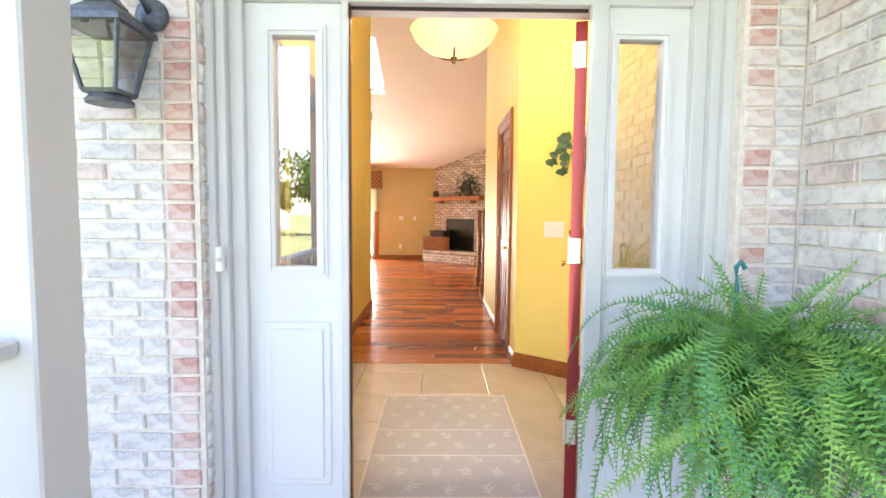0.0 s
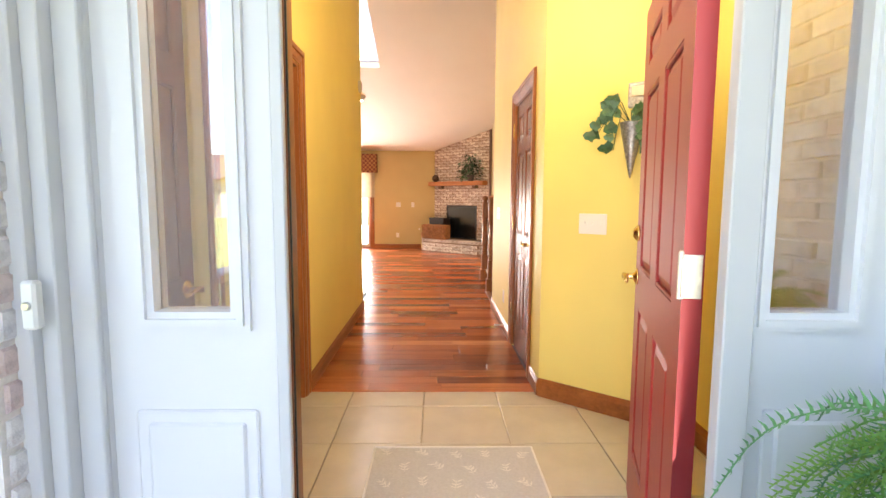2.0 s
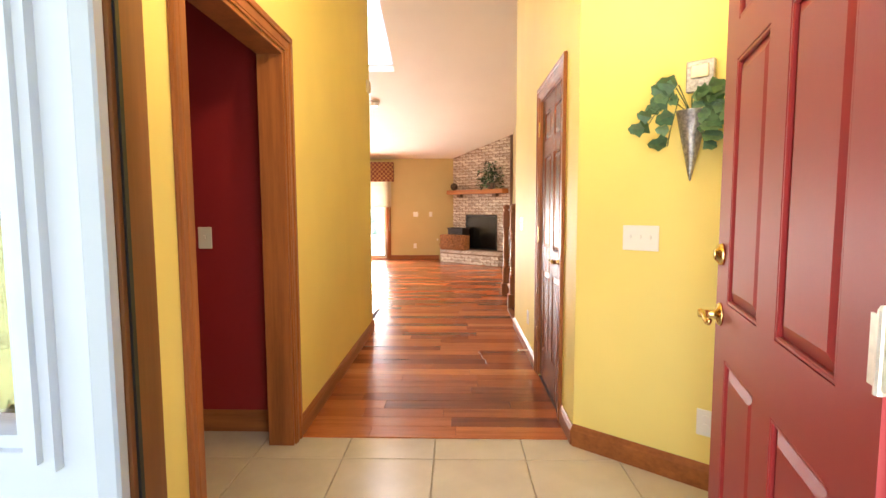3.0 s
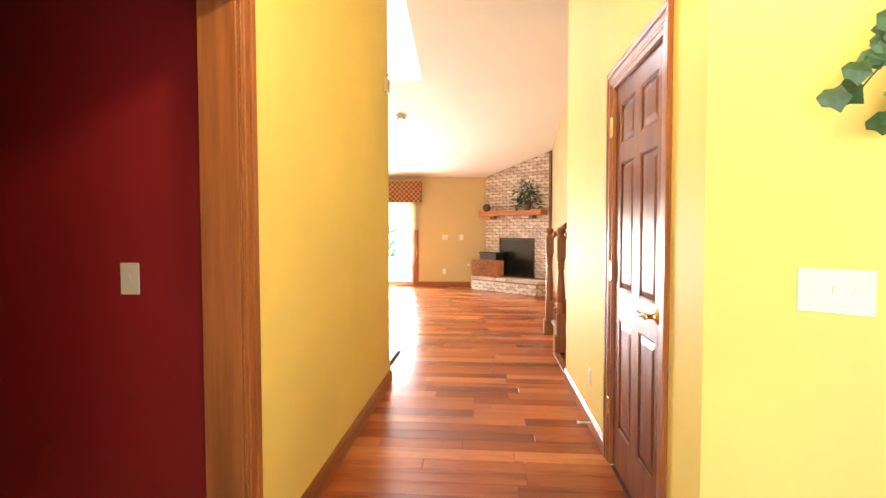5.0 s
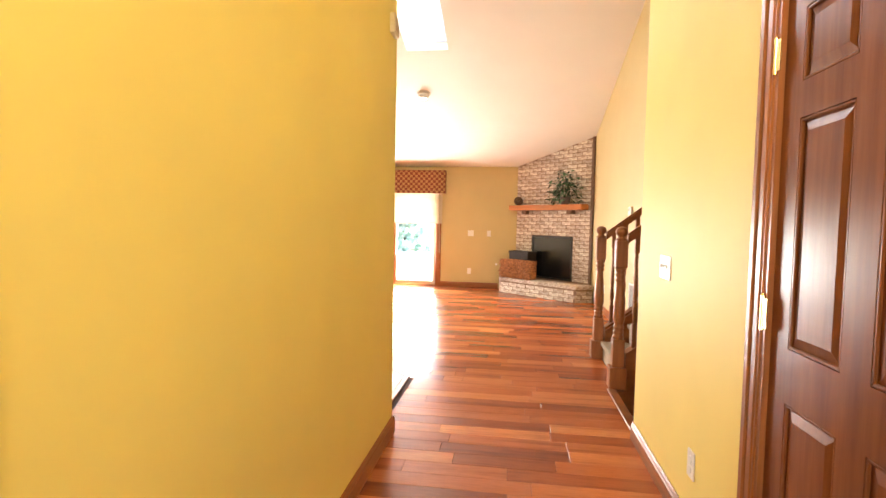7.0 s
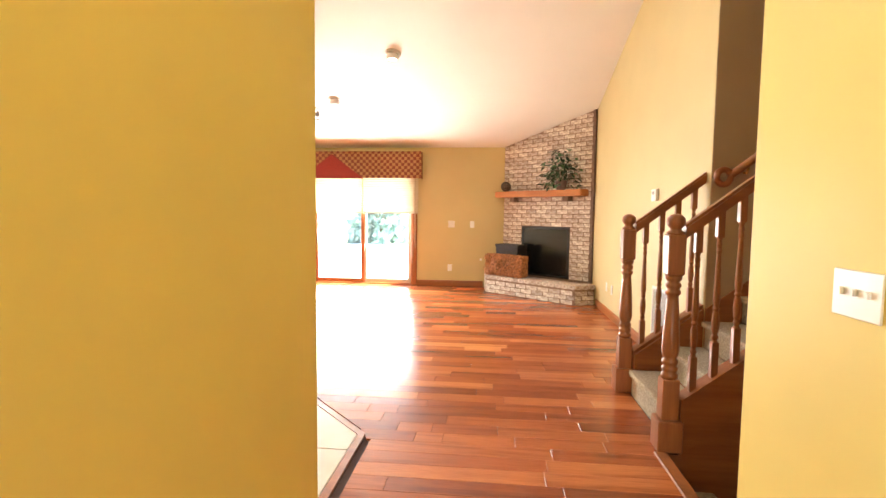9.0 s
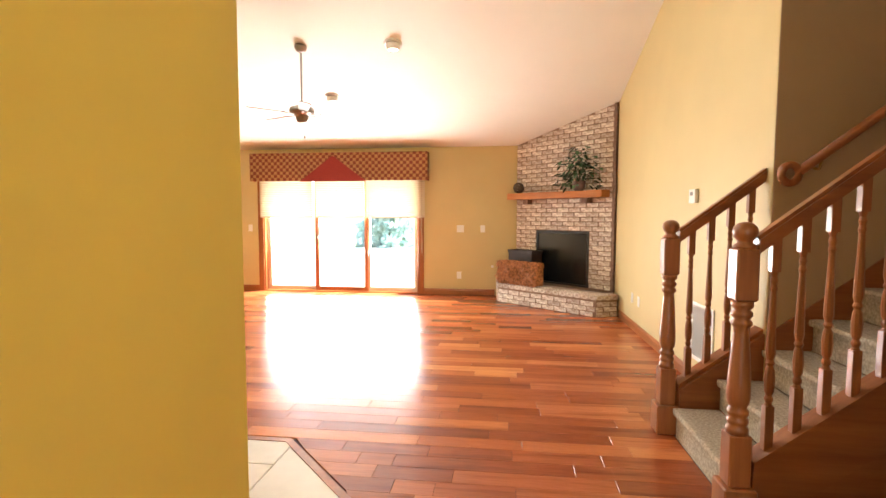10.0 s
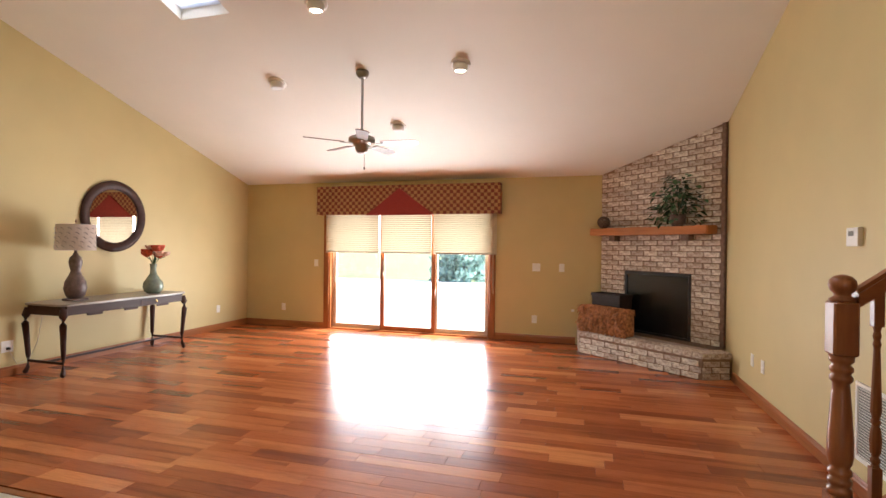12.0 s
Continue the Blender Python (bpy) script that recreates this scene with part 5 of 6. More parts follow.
def slope_board(x0, x1, y0, y1, z_top, z_bot):
    """A board whose edges follow the stairs: z_top and z_bot are heights over the nosing line at x0."""
    g = RISE / RUN
    bm = bmesh.new()
    rows = []
    for x in (x0, x1):
        h = g * (x - x0)
        rows.append([bm.verts.new(v) for v in ((x, y0, z_bot + h), (x, y1, z_bot + h), (x, y1, z_top + h), (x, y0, z_top + h))])
    for i in range(4):
        bm.faces.new((rows[0][i], rows[0][(i + 1) % 4], rows[1][(i + 1) % 4], rows[1][i]))
    bm.faces.new(rows[0][::-1])
    bm.faces.new(rows[1])
    bmesh.ops.recalc_face_normals(bm, faces=bm.faces)
    return bm


part("stringer_far", slope_board(0.95, RIGHT - 0.002, 8.822, 8.965, 0.285, -0.02), SWX, stairs, "stained closed stringer")
part("shoe_far", slope_board(0.95, RIGHT - 0.002, 8.845, 8.945, 0.312, 0.287), SWX, stairs)
part("skirt_far", slope_board(RIGHT + 0.002, 3.9, 8.802, 8.8195, 0.285 + RISE / RUN * 0.46, 0.02 + RISE / RUN * 0.46), SWX, stairs, "stained skirting board")
part("stringer_near", slope_board(0.95, 2.095, 7.945, 8.033, 0.262, -0.02), SWX, stairs, "stained closed stringer")
part("shoe_near", slope_board(0.95, 2.095, 7.94, 8.038, 0.29, 0.264), SWX, stairs)
bm = bmesh.new()
g = RISE / RUN
pts = [(0.862, -0.25), (2.095, -0.25), (2.095, -0.022 + g * 1.145), (0.955, -0.022), (0.862, -0.022)]
lo, hi = [bm.verts.new((x, 7.955, z)) for x, z in pts], [bm.verts.new((x, 8.025, z)) for x, z in pts]
bm.faces.new(lo), bm.faces.new(hi[::-1])
for i in range(5):
    bm.faces.new((lo[i], hi[i], hi[(i + 1) % 5], lo[(i + 1) % 5]))
bmesh.ops.recalc_face_normals(bm, faces=bm.faces)
part("side_panel", bm, SWX, stairs, "dark stained panel under the stringer")


def newel(x, y, label):
    t = thing("newel_post", pose(x, y, 0), label, "newel post", "newel posts")
    part("plinth", B((-0.066, 0.066, -0.066, 0.066, 0, 0.175), bevel=0.006), SW, t)
    part("lower_block", B((-0.045, 0.045, -0.045, 0.045, 0.175, 0.40), bevel=0.005), SW, t)
    part("turned_shaft", lathe([(0.044, 0.40), (0.044, 0.425), (0.034, 0.435), (0.042, 0.448), (0.042, 0.462), (0.033, 0.472), (0.042, 0.486), (0.042, 0.50), (0.032, 0.512), (0.041, 0.53), (0.046, 0.56), (0.045, 0.62), (0.038, 0.74), (0.031, 0.83), (0.029, 0.855), (0.040, 0.868), (0.040, 0.882), (0.031, 0.893), (0.041, 0.907), (0.041, 0.92), (0.031, 0.932), (0.043, 0.948), (0.044, 0.97)], 20), SW, t, "", True)
    part("upper_block", B((-0.045, 0.045, -0.045, 0.045, 0.97, 1.19), bevel=0.008), SW, t)
    part("ball_cap", lathe([(0.044, 1.188), (0.047, 1.20), (0.030, 1.212), (0.030, 1.222), (0.043, 1.236), (0.049, 1.256), (0.045, 1.278), (0.030, 1.293), (0.010, 1.300)], 20), SW, t, "turned ball cap", True)
    return t


newel(0.895, 8.905, "turned stained newel post with ball cap at the far rail")
newel(0.895, 7.985, "turned stained newel post with ball cap at the near rail")


def rail_run(y, x1, name, label):
    r = thing(name, pose(0, y, 0), label, "stair railing", "stair railings")
    bm = slope_board(0.94, x1, -0.03, 0.03, 1.225, 1.185)
    for v0, v1, zt, zb in ((-0.021, 0.021, 1.243, 1.224), (-0.024, 0.024, 1.186, 1.165)):
        o = slope_board(0.94, x1, v0, v1, zt, zb)
        me = bpy.data.meshes.new("tmp")
        o.to_mesh(me)
        bm.from_mesh(me)
        bpy.data.meshes.remove(me)
        o.free()
    part("handrail", bm, SWX, r)
    n = int((x1 - 1.0) / 0.108) + 1
    prof0 = [(0.017, 0.0), (0.012, 0.008), (0.017, 0.016), (0.017, 0.022), (0.012, 0.030), (0.018, 0.042), (0.021, 0.075), (0.0175, 0.105), (0.012, 0.118), (0.018, 0.127), (0.013, 0.137), (0.019, 0.155), (0.018, 0.19), (0.0125, 0.31), (0.011, 0.335), (0.015, 0.345), (0.011, 0.357), (0.015, 0.369), (0.011, 0.381), (0.016, 0.395)]
    for i in range(n):
        x = 1.015 + 0.108 * i
        if x > x1 - 0.02:
            break
        z0 = 0.30 + g * (x - 0.95)
        z1 = 1.17 + g * (x - 0.94)
        s = (z1 - z0 - 0.175 - 0.135) / 0.395
        bm = B((x - 0.018, x + 0.018, -0.018, 0.018, z0 - 0.02, z0 + 0.175), (x - 0.018, x + 0.018, -0.018, 0.018, z1 - 0.135, z1 + 0.015), bevel=0.002)
        lathe([(rr, z0 + 0.175 + h * s) for rr, h in prof0], 10, bm, (x, 0, 0))
        part("baluster", bm, SW, r)
    return r


rail_run(8.905, RIGHT - 0.004, "stair_railing", "stained railing with turned balusters ending at the gold wall")
rail_run(7.985, 2.09, "stair_railing", "stained railing with turned balusters on the open side of the stairs")
hr = thing("wall_handrail", pose(0, 8.82, 0), "round stained handrail fixed to the stairwell wall", "handrail")
part("rail", tube([(1.50, -0.075, 1.565), (2.6, -0.075, 1.565 + 1.10 * g)], 0.027, 12), SWX, hr, "", True)
ring = [(1.505 + 0.045 * math.cos(a) - 0.045, -0.075, 1.555 + 0.05 * math.sin(a)) for a in [2 * math.pi * k / 20 for k in range(20)]]
part("end_turn", tube(ring, 0.022, 10, None, True), SW, hr, "rounded end turn", True)
for x in (1.62, 2.4):
    part("bracket", tube([(x, 0, 1.50 + g * (x - 1.5)), (x, -0.05, 1.49 + g * (x - 1.5)), (x, -0.075, 1.545 + g * (x - 1.5))], 0.008, 6), M["brass"], hr)

down = tagged(new("basement_stairs"), "carpeted steps leading down beside the rising stairs", "stairs")
for k in range(1, 9):
    x = STAIR_X + RUN * (k - 1)
    part("step", B((x + 0.004, x + RUN + 0.02, 7.016, 7.895, -RISE * k - 0.16, -RISE * k), bevel=0.015, seg=2), M["carpet"], down, "beige carpeted step")
structure("stair_nosing", B((STAIR_X - 0.05, STAIR_X + 0.02, 7.016, 7.93, -0.03, 0.008), bevel=0.006), SW, "stained nosing at the head of the basement stairs", "trim")

# ---- foyer things ----
pd = thing("pendant_light", pose(0.262, 3.46, 0), "amber glass bowl pendant on a bronze rod, lit", "pendant lamp")
top = ceil_at(0, 3.46)
part("canopy", lathe([(0.065, top - 0.002), (0.06, top - 0.02), (0.02, top - 0.035)], 20), M["bronze"], pd, "", True)
part("rod", lathe([(0.012, 2.13), (0.012, top - 0.03)], 10), M["bronze"], pd)
bw = bmesh.new()
prof = [(0.03, 2.125), (0.10, 2.14), (0.17, 2.175), (0.225, 2.225), (0.252, 2.28), (0.256, 2.285), (0.248, 2.285), (0.215, 2.228), (0.16, 2.182), (0.09, 2.148), (0.03, 2.133)]
N = 40
rings = [[bw.verts.new((r * math.cos(2 * math.pi * i / N), r * math.sin(2 * math.pi * i / N), z)) for i in range(N)] for r, z in prof]
for a, b in zip(rings, rings[1:]):
    for i in range(N):
        bw.faces.new((a[i], a[(i + 1) % N], b[(i + 1) % N], b[i]))
part("bowl", bw, M["bowl_glass"], pd, "glowing amber alabaster glass bowl", True)
for k in range(3):
    a = radians(120 * k + 30)
    c, s = math.cos(a), math.sin(a)
    part("bowl_arm", tube([(0.01 * c, 0.01 * s, 2.115), (0.06 * c, 0.06 * s, 2.125), (0.11 * c, 0.11 * s, 2.148), (0.13 * c, 0.13 * s, 2.165)], 0.006, 6), M["bronze"], pd)
part("finial", lathe([(0.006, 2.09), (0.013, 2.10), (0.010, 2.115), (0.022, 2.122), (0.022, 2.128)], 14), M["bronze"], pd, "", True)
lamp("pendant_lamp", "POINT", pose(0.262, 3.46, 2.48), 9.0, (1.0, 0.86, 0.64), shadow_soft_size=0.12)

ch = thing("door_chime", on_angled(0.555, 1.80), "small grey metal chime box on the yellow wall", "door chime")
part("case", B((-0.055, 0.055, -0.03, 0, -0.065, 0.065), bevel=0.004), M["pewter"], ch)
part("cover", B((-0.035, 0.035, -0.036, -0.03, -0.01, 0.045), bevel=0.003), M["nickel"], ch)
iv = thing("ivy_sconce", on_angled(0.54, 1.56), "pewter cone wall pocket with green silk ivy", "wall planter")
part("cone", lathe([(0.003, -0.20), (0.012, -0.16), (0.045, 0.0), (0.062, 0.085), (0.066, 0.09), (0.056, 0.085)], 20, None, (0, -0.068, 0)), M["pewter"], iv, "embossed pewter cone", True)
bm = bmesh.new()
ri = random.Random(21)
spots = []
for i in range(9):
    ex, ez = ri.uniform(-0.19, 0.22), ri.uniform(-0.06, 0.19)
    pth = [Vector((0, -0.07, 0.07)), Vector((ex * 0.45, -0.11, 0.14 + max(ez, 0) * 0.4)), Vector((ex * 0.8, -0.10, 0.05 + ez * 0.75)), Vector((ex, -0.07, ez))]
    part("vine", tube(pth, 0.0025, 4), M["ivy_leaf"], iv)
    spots += [(p, i) for p in (pth[1], pth[1].lerp(pth[2], 0.5), pth[2], pth[2].lerp(pth[3], 0.5), pth[3])]
for p, i in spots:
    o = new("leaf", ri.choice(IVY))
    o.parent = iv
    s = ri.uniform(0.75, 1.35)
    o.matrix_local = Matrix.LocRotScale(p + Vector((0, -0.01, 0)), Euler((radians(70) + ri.uniform(-0.5, 0.5), ri.uniform(-0.5, 0.5), ri.uniform(-0.6, 0.6) + (3.1 if p.x < 0 else 0))), (s, s, s))
ds = thing("door_stop", pose(HALL_R - 0.016, 5.92, 0.06, 0, 0, 90), "white-tipped spring door stop on the hall baseboard", "door stop")
part("spring", tube([(0, 0, 0), (0, 0.07, 0)], 0.006, 8), M["nickel"], ds)
part("tip", tube([(0, 0.07, 0), (0, 0.085, 0)], 0.010, 8), WP, ds)

mt = thing("floor_mat", pose(0.235, 3.115, 0.002), "thin grey entrance mat with pale leaf pattern", "mat")
part("cloth", B((-0.395, 0.395, -0.60, 0.60, 0, 0.005), bevel=0.002), M["mat_cloth"], mt)
part("border", B((-0.395, -0.385, -0.60, 0.60, 0.004, 0.0065), (0.385, 0.395, -0.60, 0.60, 0.004, 0.0065), (-0.385, 0.385, -0.60, -0.59, 0.004, 0.0065), (-0.385, 0.385, 0.59, 0.60, 0.004, 0.0065)), M["mat_leaf"], mt, "pale woven edge")
bm = bmesh.new()
rm = random.Random(5)


def mat_leaf(c, a, L, W):
    u, v = Vector((math.cos(a), math.sin(a), 0)), Vector((-math.sin(a), math.cos(a), 0))
    bm.faces.new([bm.verts.new(p) for p in (c, c + u * L * 0.4 + v * W, c + u * L, c + u * L * 0.4 - v * W)][::-1])


for gy_ in range(9):
    for gx_ in range(5):
        foot = Vector((-0.32 + gx_ * 0.16 + (0.08 if gy_ % 2 else 0) + rm.uniform(-0.02, 0.02), -0.53 + gy_ * 0.132 + rm.uniform(-0.02, 0.02), 0.0062))
        if abs(foot.x) > 0.35:
            continue
        lean = rm.uniform(0.7, 2.4)
        d = Vector((math.cos(lean), math.sin(lean), 0))
        mat_leaf(foot - d * 0.04, lean, 0.10, 0.0025)
        for k in range(3):
            for sg in (-1, 1):
                mat_leaf(foot + d * (0.022 * k - 0.02), lean + sg * rm.uniform(0.6, 1.0), rm.uniform(0.025, 0.045), rm.uniform(0.004, 0.007))
part("fold_line", B((-0.385, 0.385, 0.068, 0.074, 0.004, 0.0068), (-0.385, 0.385, -0.228, -0.222, 0.004, 0.0068)), M["mat_leaf"], mt, "pale cross seam")
tagged(part("leaf_pattern", bm, M["mat_leaf"], mt, "pale leaf strokes"), kind="stuff")

# ---- porch fern ----
fern = thing("boston_fern", pose(1.04, 1.80, -0.03), "large bushy green fern in a pot on an iron stand", "fern")
part("pot", lathe([(0.10, 0.60), (0.14, 0.68), (0.165, 0.82), (0.175, 0.84), (0.16, 0.84), (0.15, 0.81)], 24), M["terracotta"], fern, "brown clay pot")
part("soil", lathe([(0.15, 0.80), (0.15, 0.815)], 20), M["soil"], fern)
for k in range(3):
    a = radians(120 * k)
    part("stand_leg", tube([(0.12 * math.cos(a), 0.12 * math.sin(a), 0.61), (0.10 * math.cos(a), 0.10 * math.sin(a), 0.3), (0.17 * math.cos(a), 0.17 * math.sin(a), 0.0)], 0.008, 6), M["iron"], fern)
part("stand_ring", tube([(0.125 * math.cos(2 * math.pi * k / 20), 0.125 * math.sin(2 * math.pi * k / 20), 0.61) for k in range(20)], 0.008, 6, None, True), M["iron"], fern)


def frond_mesh(seed, L, rise, fall, mat):
    """An arching frond with paired leaflets, leaving the origin along +x at `rise` degrees and ending at `fall`."""
    r = random.Random(seed)
    bm = bmesh.new()
    step = 0.0145
    n = int(L / step)
    pts = [Vector((0, 0, 0))]
    sway = r.uniform(-0.35, 0.35)
    for i in range(n):
        t = i / n
        e = radians(rise + (fall - rise) * min(1.0, t * 1.2) ** 0.85)
        pts.append(pts[-1] + Vector((math.cos(e), sway * math.sin(3.5 * t + seed), math.sin(e))) * step)
    tube(pts[::3] + [pts[-1]], 0.0016, 3, bm)
    for i in range(4, n):
        t = i / n
        d = (pts[i + 1] - pts[i - 1]).normalized()
        up = d.cross(Vector((0, 1, 0))) * -1
        ln = (0.034 * (1 - t) ** 0.45 * min(1.0, 0.5 + 2.5 * t) + 0.004) * r.uniform(0.85, 1.12)
        w = 0.0072 * (1 - 0.35 * t)
        for sg in (1, -1):
            side = (Vector((0, sg, 0)) + d * r.uniform(0.10, 0.30) + up * r.uniform(-0.45, 0.10)).normalized()
            c = pts[i] + d * (0.003 * sg)
            tip = c + side * ln - up * ln * 0.22 + d * 0.004
            mid = c + side * ln * 0.5 + up * 0.0015
            rows_ = [(c - d * w * 0.5, c + d * w * 0.5), (mid - d * w * 0.5, mid + d * w * 0.5)]
            a0, a1, b0, b1 = (bm.verts.new(v) for pair in rows_ for v in pair)
            bm.faces.new((a0, b0, b1, a1))
            bm.faces.new((b0, bm.verts.new(tip), b1))
    me = bpy.data.meshes.new("frond")
    bm.to_mesh(me)
    bm.free()
    me.materials.append(mat)
    return me


# (length, rise, fall, count, yellow-green share)
FROND_KINDS = ((0.34, 86, 50, 18, 0.3), (0.42, 80, -60, 56, 0.15), (0.50, 68, -84, 76, 0.15), (0.58, 50, -87, 84, 0.15), (0.62, 30, -88, 80, 0.2), (0.56, 4, -89, 60, 0.2), (0.46, -35, -90, 48, 0.15), (0.34, -55, -90, 36, 0.1))
rn = random.Random(9)
for kind_, (L, rise, fall, count, share) in enumerate(FROND_KINDS):
    pool = [[frond_mesh(40 * kind_ + 5 * v + w_, L * (0.86 + 0.09 * w_), rise + 7 * w_ - 7, fall + 6 * w_ - 6, M[m_]) for w_ in range(3)] for v, m_ in enumerate(("fern_leaf", "fern_blue", "fern_light"))]
    for i in range(count):
        a = 2 * math.pi * (i + 0.37 * kind_) / count + rn.uniform(-0.25, 0.25)
        pick = rn.random()
        o = new("frond", rn.choice(pool[2] if pick < share else pool[1] if pick < 0.5 else pool[0]))
        o.parent = fern
        q = rn.uniform(0.78, 1.15)
        k = rn.uniform(0.02, 0.13)
        o.matrix_local = Matrix.LocRotScale((k * math.cos(a), k * math.sin(a), rn.uniform(0.80, 0.88)), Euler((rn.uniform(-0.9, 0.9), rn.uniform(-0.3, 0.3), a + rn.uniform(-0.6, 0.6))), (q, q, q))
part("stake", tube([(0.01, 0.12, 0.78), (0.01, 0.12, 1.04), (0.005, 0.12, 1.095), (0.02, 0.12, 1.11), (0.032, 0.12, 1.09)], 0.0075, 8), M["teal_plastic"], fern, "teal plastic plant stake with a hooked top")

# ---- outdoors ----
def crown_mesh(seed, n, size, mat, shape):
    r = random.Random(seed)
    bm = bmesh.new()
    for i in range(n):
        p = shape(r)
        q = Euler((r.uniform(0, 6.3), r.uniform(0, 6.3), r.uniform(0, 6.3))).to_matrix()
        s = size * r.uniform(0.6, 1.4)
        bm.faces.new([bm.verts.new(p + q @ Vector(v) * s) for v in ((-1, -0.5, 0), (0.2, -0.8, 0.2), (1, 0.1, -0.1), (0.1, 0.8, 0.1))])
    return bm


def broad_tree(x, y, h, seed, label="leafy green tree on the lawn"):
    t = thing("tree", pose(x, y, -0.30), label, "tree", "garden trees")
    r = random.Random(seed)
    bm = tube([(0, 0, 0), (0.05, 0.02, h * 0.2), (0, 0.05, h * 0.42), (0.05, 0, h * 0.7)], [h * 0.03, h * 0.024, h * 0.018, h * 0.006], 8)
    tips = []
    for i in range(9):
        a, z = r.uniform(0, 6.28), h * r.uniform(0.28, 0.6)
        tip = Vector((math.cos(a) * h * r.uniform(0.16, 0.30), math.sin(a) * h * r.uniform(0.16, 0.30), z + h * r.uniform(0.08, 0.3)))
        tube([(0, 0.03, z), tip * 0.55 + Vector((0, 0, z * 0.45)), tip], [h * 0.012, h * 0.008, h * 0.003], 6, bm)
        tips.append((tip, h * r.uniform(0.10, 0.19)))
    tips += [(Vector((0, 0, h * 0.82)), h * 0.16), (Vector((0.1, 0, h * 0.6)), h * 0.2)]
    part("trunk", bm, M["bark"], t)

    def shape(rr):
        c, rad = rr.choice(tips)
        v = Vector((rr.gauss(0, 1), rr.gauss(0, 1), rr.gauss(0, 1))).normalized() * rad * rr.uniform(0.3, 1.05)
        return c + v
    part("crown", crown_mesh(seed + 1, 2600, h * 0.020, M["tree_leaf"], shape), M["tree_leaf"], t, "clumped green leaves")


def spruce(x, y, h, seed):
    t = thing("spruce_tree", pose(x, y, -0.30), "blue-green spruce tree beyond the patio", "tree", "garden trees")
    part("trunk", tube([(0, 0, 0), (0, 0, h)], [h * 0.025, h * 0.004], 8), M["bark"], t)

    def shape(rr):
        z = rr.uniform(0.05, 1.0) ** 1.3
        tier = 1 - 0.25 * ((z * 11) % 1)
        rad = (1 - z) * h * 0.30 * tier * rr.uniform(0.45, 1.0)
        a = rr.uniform(0, 6.28)
        return Vector((math.cos(a) * rad, math.sin(a) * rad, h * (0.04 + 0.95 * z) - rad * 0.2))
    part("crown", crown_mesh(seed, 3200, h * 0.022, M["spruce_leaf"], shape), M["spruce_leaf"], t, "drooping blue-green needles")


for k, (x, y, h) in enumerate(((-8.2, -30, 6.2), (-12.5, -34, 5.0), (-24, -36, 5.5), (-30, -40, 6), (-42, -30, 7), (4, -36, 7), (-38, -12, 7))):
    broad_tree(x, y, h, 30 + k)
spruce(-5.3, 28.0, 6.5, 60)
hs = thing("far_house", pose(-22, -42, -0.3, 0, 0, 20), "brick house with dark roof across the lawn", "house")
part("wall", B((-7, 7, -4, 4, 0, 3.0)), M["siding"], hs)
part("roof", moved(prism([(-4.6, 0), (4.6, 0), (0, 2.4)], -7.5, 7.5), pose(0, 0, 3.0, 90, 0, 90)), M["shingle"], hs)
for x in (-5, -2, 3.5):
    w_ = part("window", B((x - 0.6, x + 0.6, 4.0, 4.05, 0.9, 2.2)), M["white_plastic"], hs)
    part("pane", B((x - 0.5, x + 0.5, 4.05, 4.06, 1.0, 2.1)), M["screen_glass"], w_)
part("door", B((0.2, 1.2, 4.0, 4.06, 0, 2.1)), M["door_wood"], hs)
for k, (x, y) in enumerate(((-1.5, 0.7), (-1.6, -0.3), (-1.5, -1.3))):
    sb = thing("shrub", pose(x, y, -0.30), "rounded green shrub beside the porch", "shrub", "porch shrubs")
    part("foliage", crown_mesh(80 + k, 900, 0.035, M["tree_leaf"], lambda rr: Vector((rr.gauss(0, 1), rr.gauss(0, 1), rr.gauss(0, 0.8) + 0.0)).normalized() * rr.uniform(0.2, 0.42) + Vector((0, 0, 0.42))), M["shrub_leaf"], sb)
    part("stem", tube([(0, 0, 0), (0, 0, 0.4)], 0.02, 6), M["bark"], sb)

# ---- pieces of floors and walls ----
def sized_box(sx, sy, sz, name, mat, bevel, jitter=0.0, rr=None):
    """A small box mesh with its top at z 0 and bevelled upper edges."""
    bm = bmesh.new()
    b = bevel
    lo = [bm.verts.new((x, y, -sz)) for x, y in ((-sx, -sy), (sx, -sy), (sx, sy), (-sx, sy))]
    md = [bm.verts.new((x, y, -b)) for x, y in ((-sx, -sy), (sx, -sy), (sx, sy), (-sx, sy))]
    hi = [bm.verts.new((x, y, 0)) for x, y in ((-sx + b, -sy + b), (sx - b, -sy + b), (sx - b, sy - b), (-sx + b, sy - b))]
    if jitter:
        for v in md + hi:
            v.co += Vector((rr.uniform(-1, 1), rr.uniform(-1, 1), rr.uniform(-1, 0.3))) * jitter
    for a, c in ((lo, md), (md, hi)):
        for i in range(4):
            bm.faces.new((a[i], a[(i + 1) % 4], c[(i + 1) % 4], c[i]))
    bm.faces.new(hi)
    me = bpy.data.meshes.new(name)
    bm.to_mesh(me)
    bm.free()
    me.materials.append(mat)
    return me


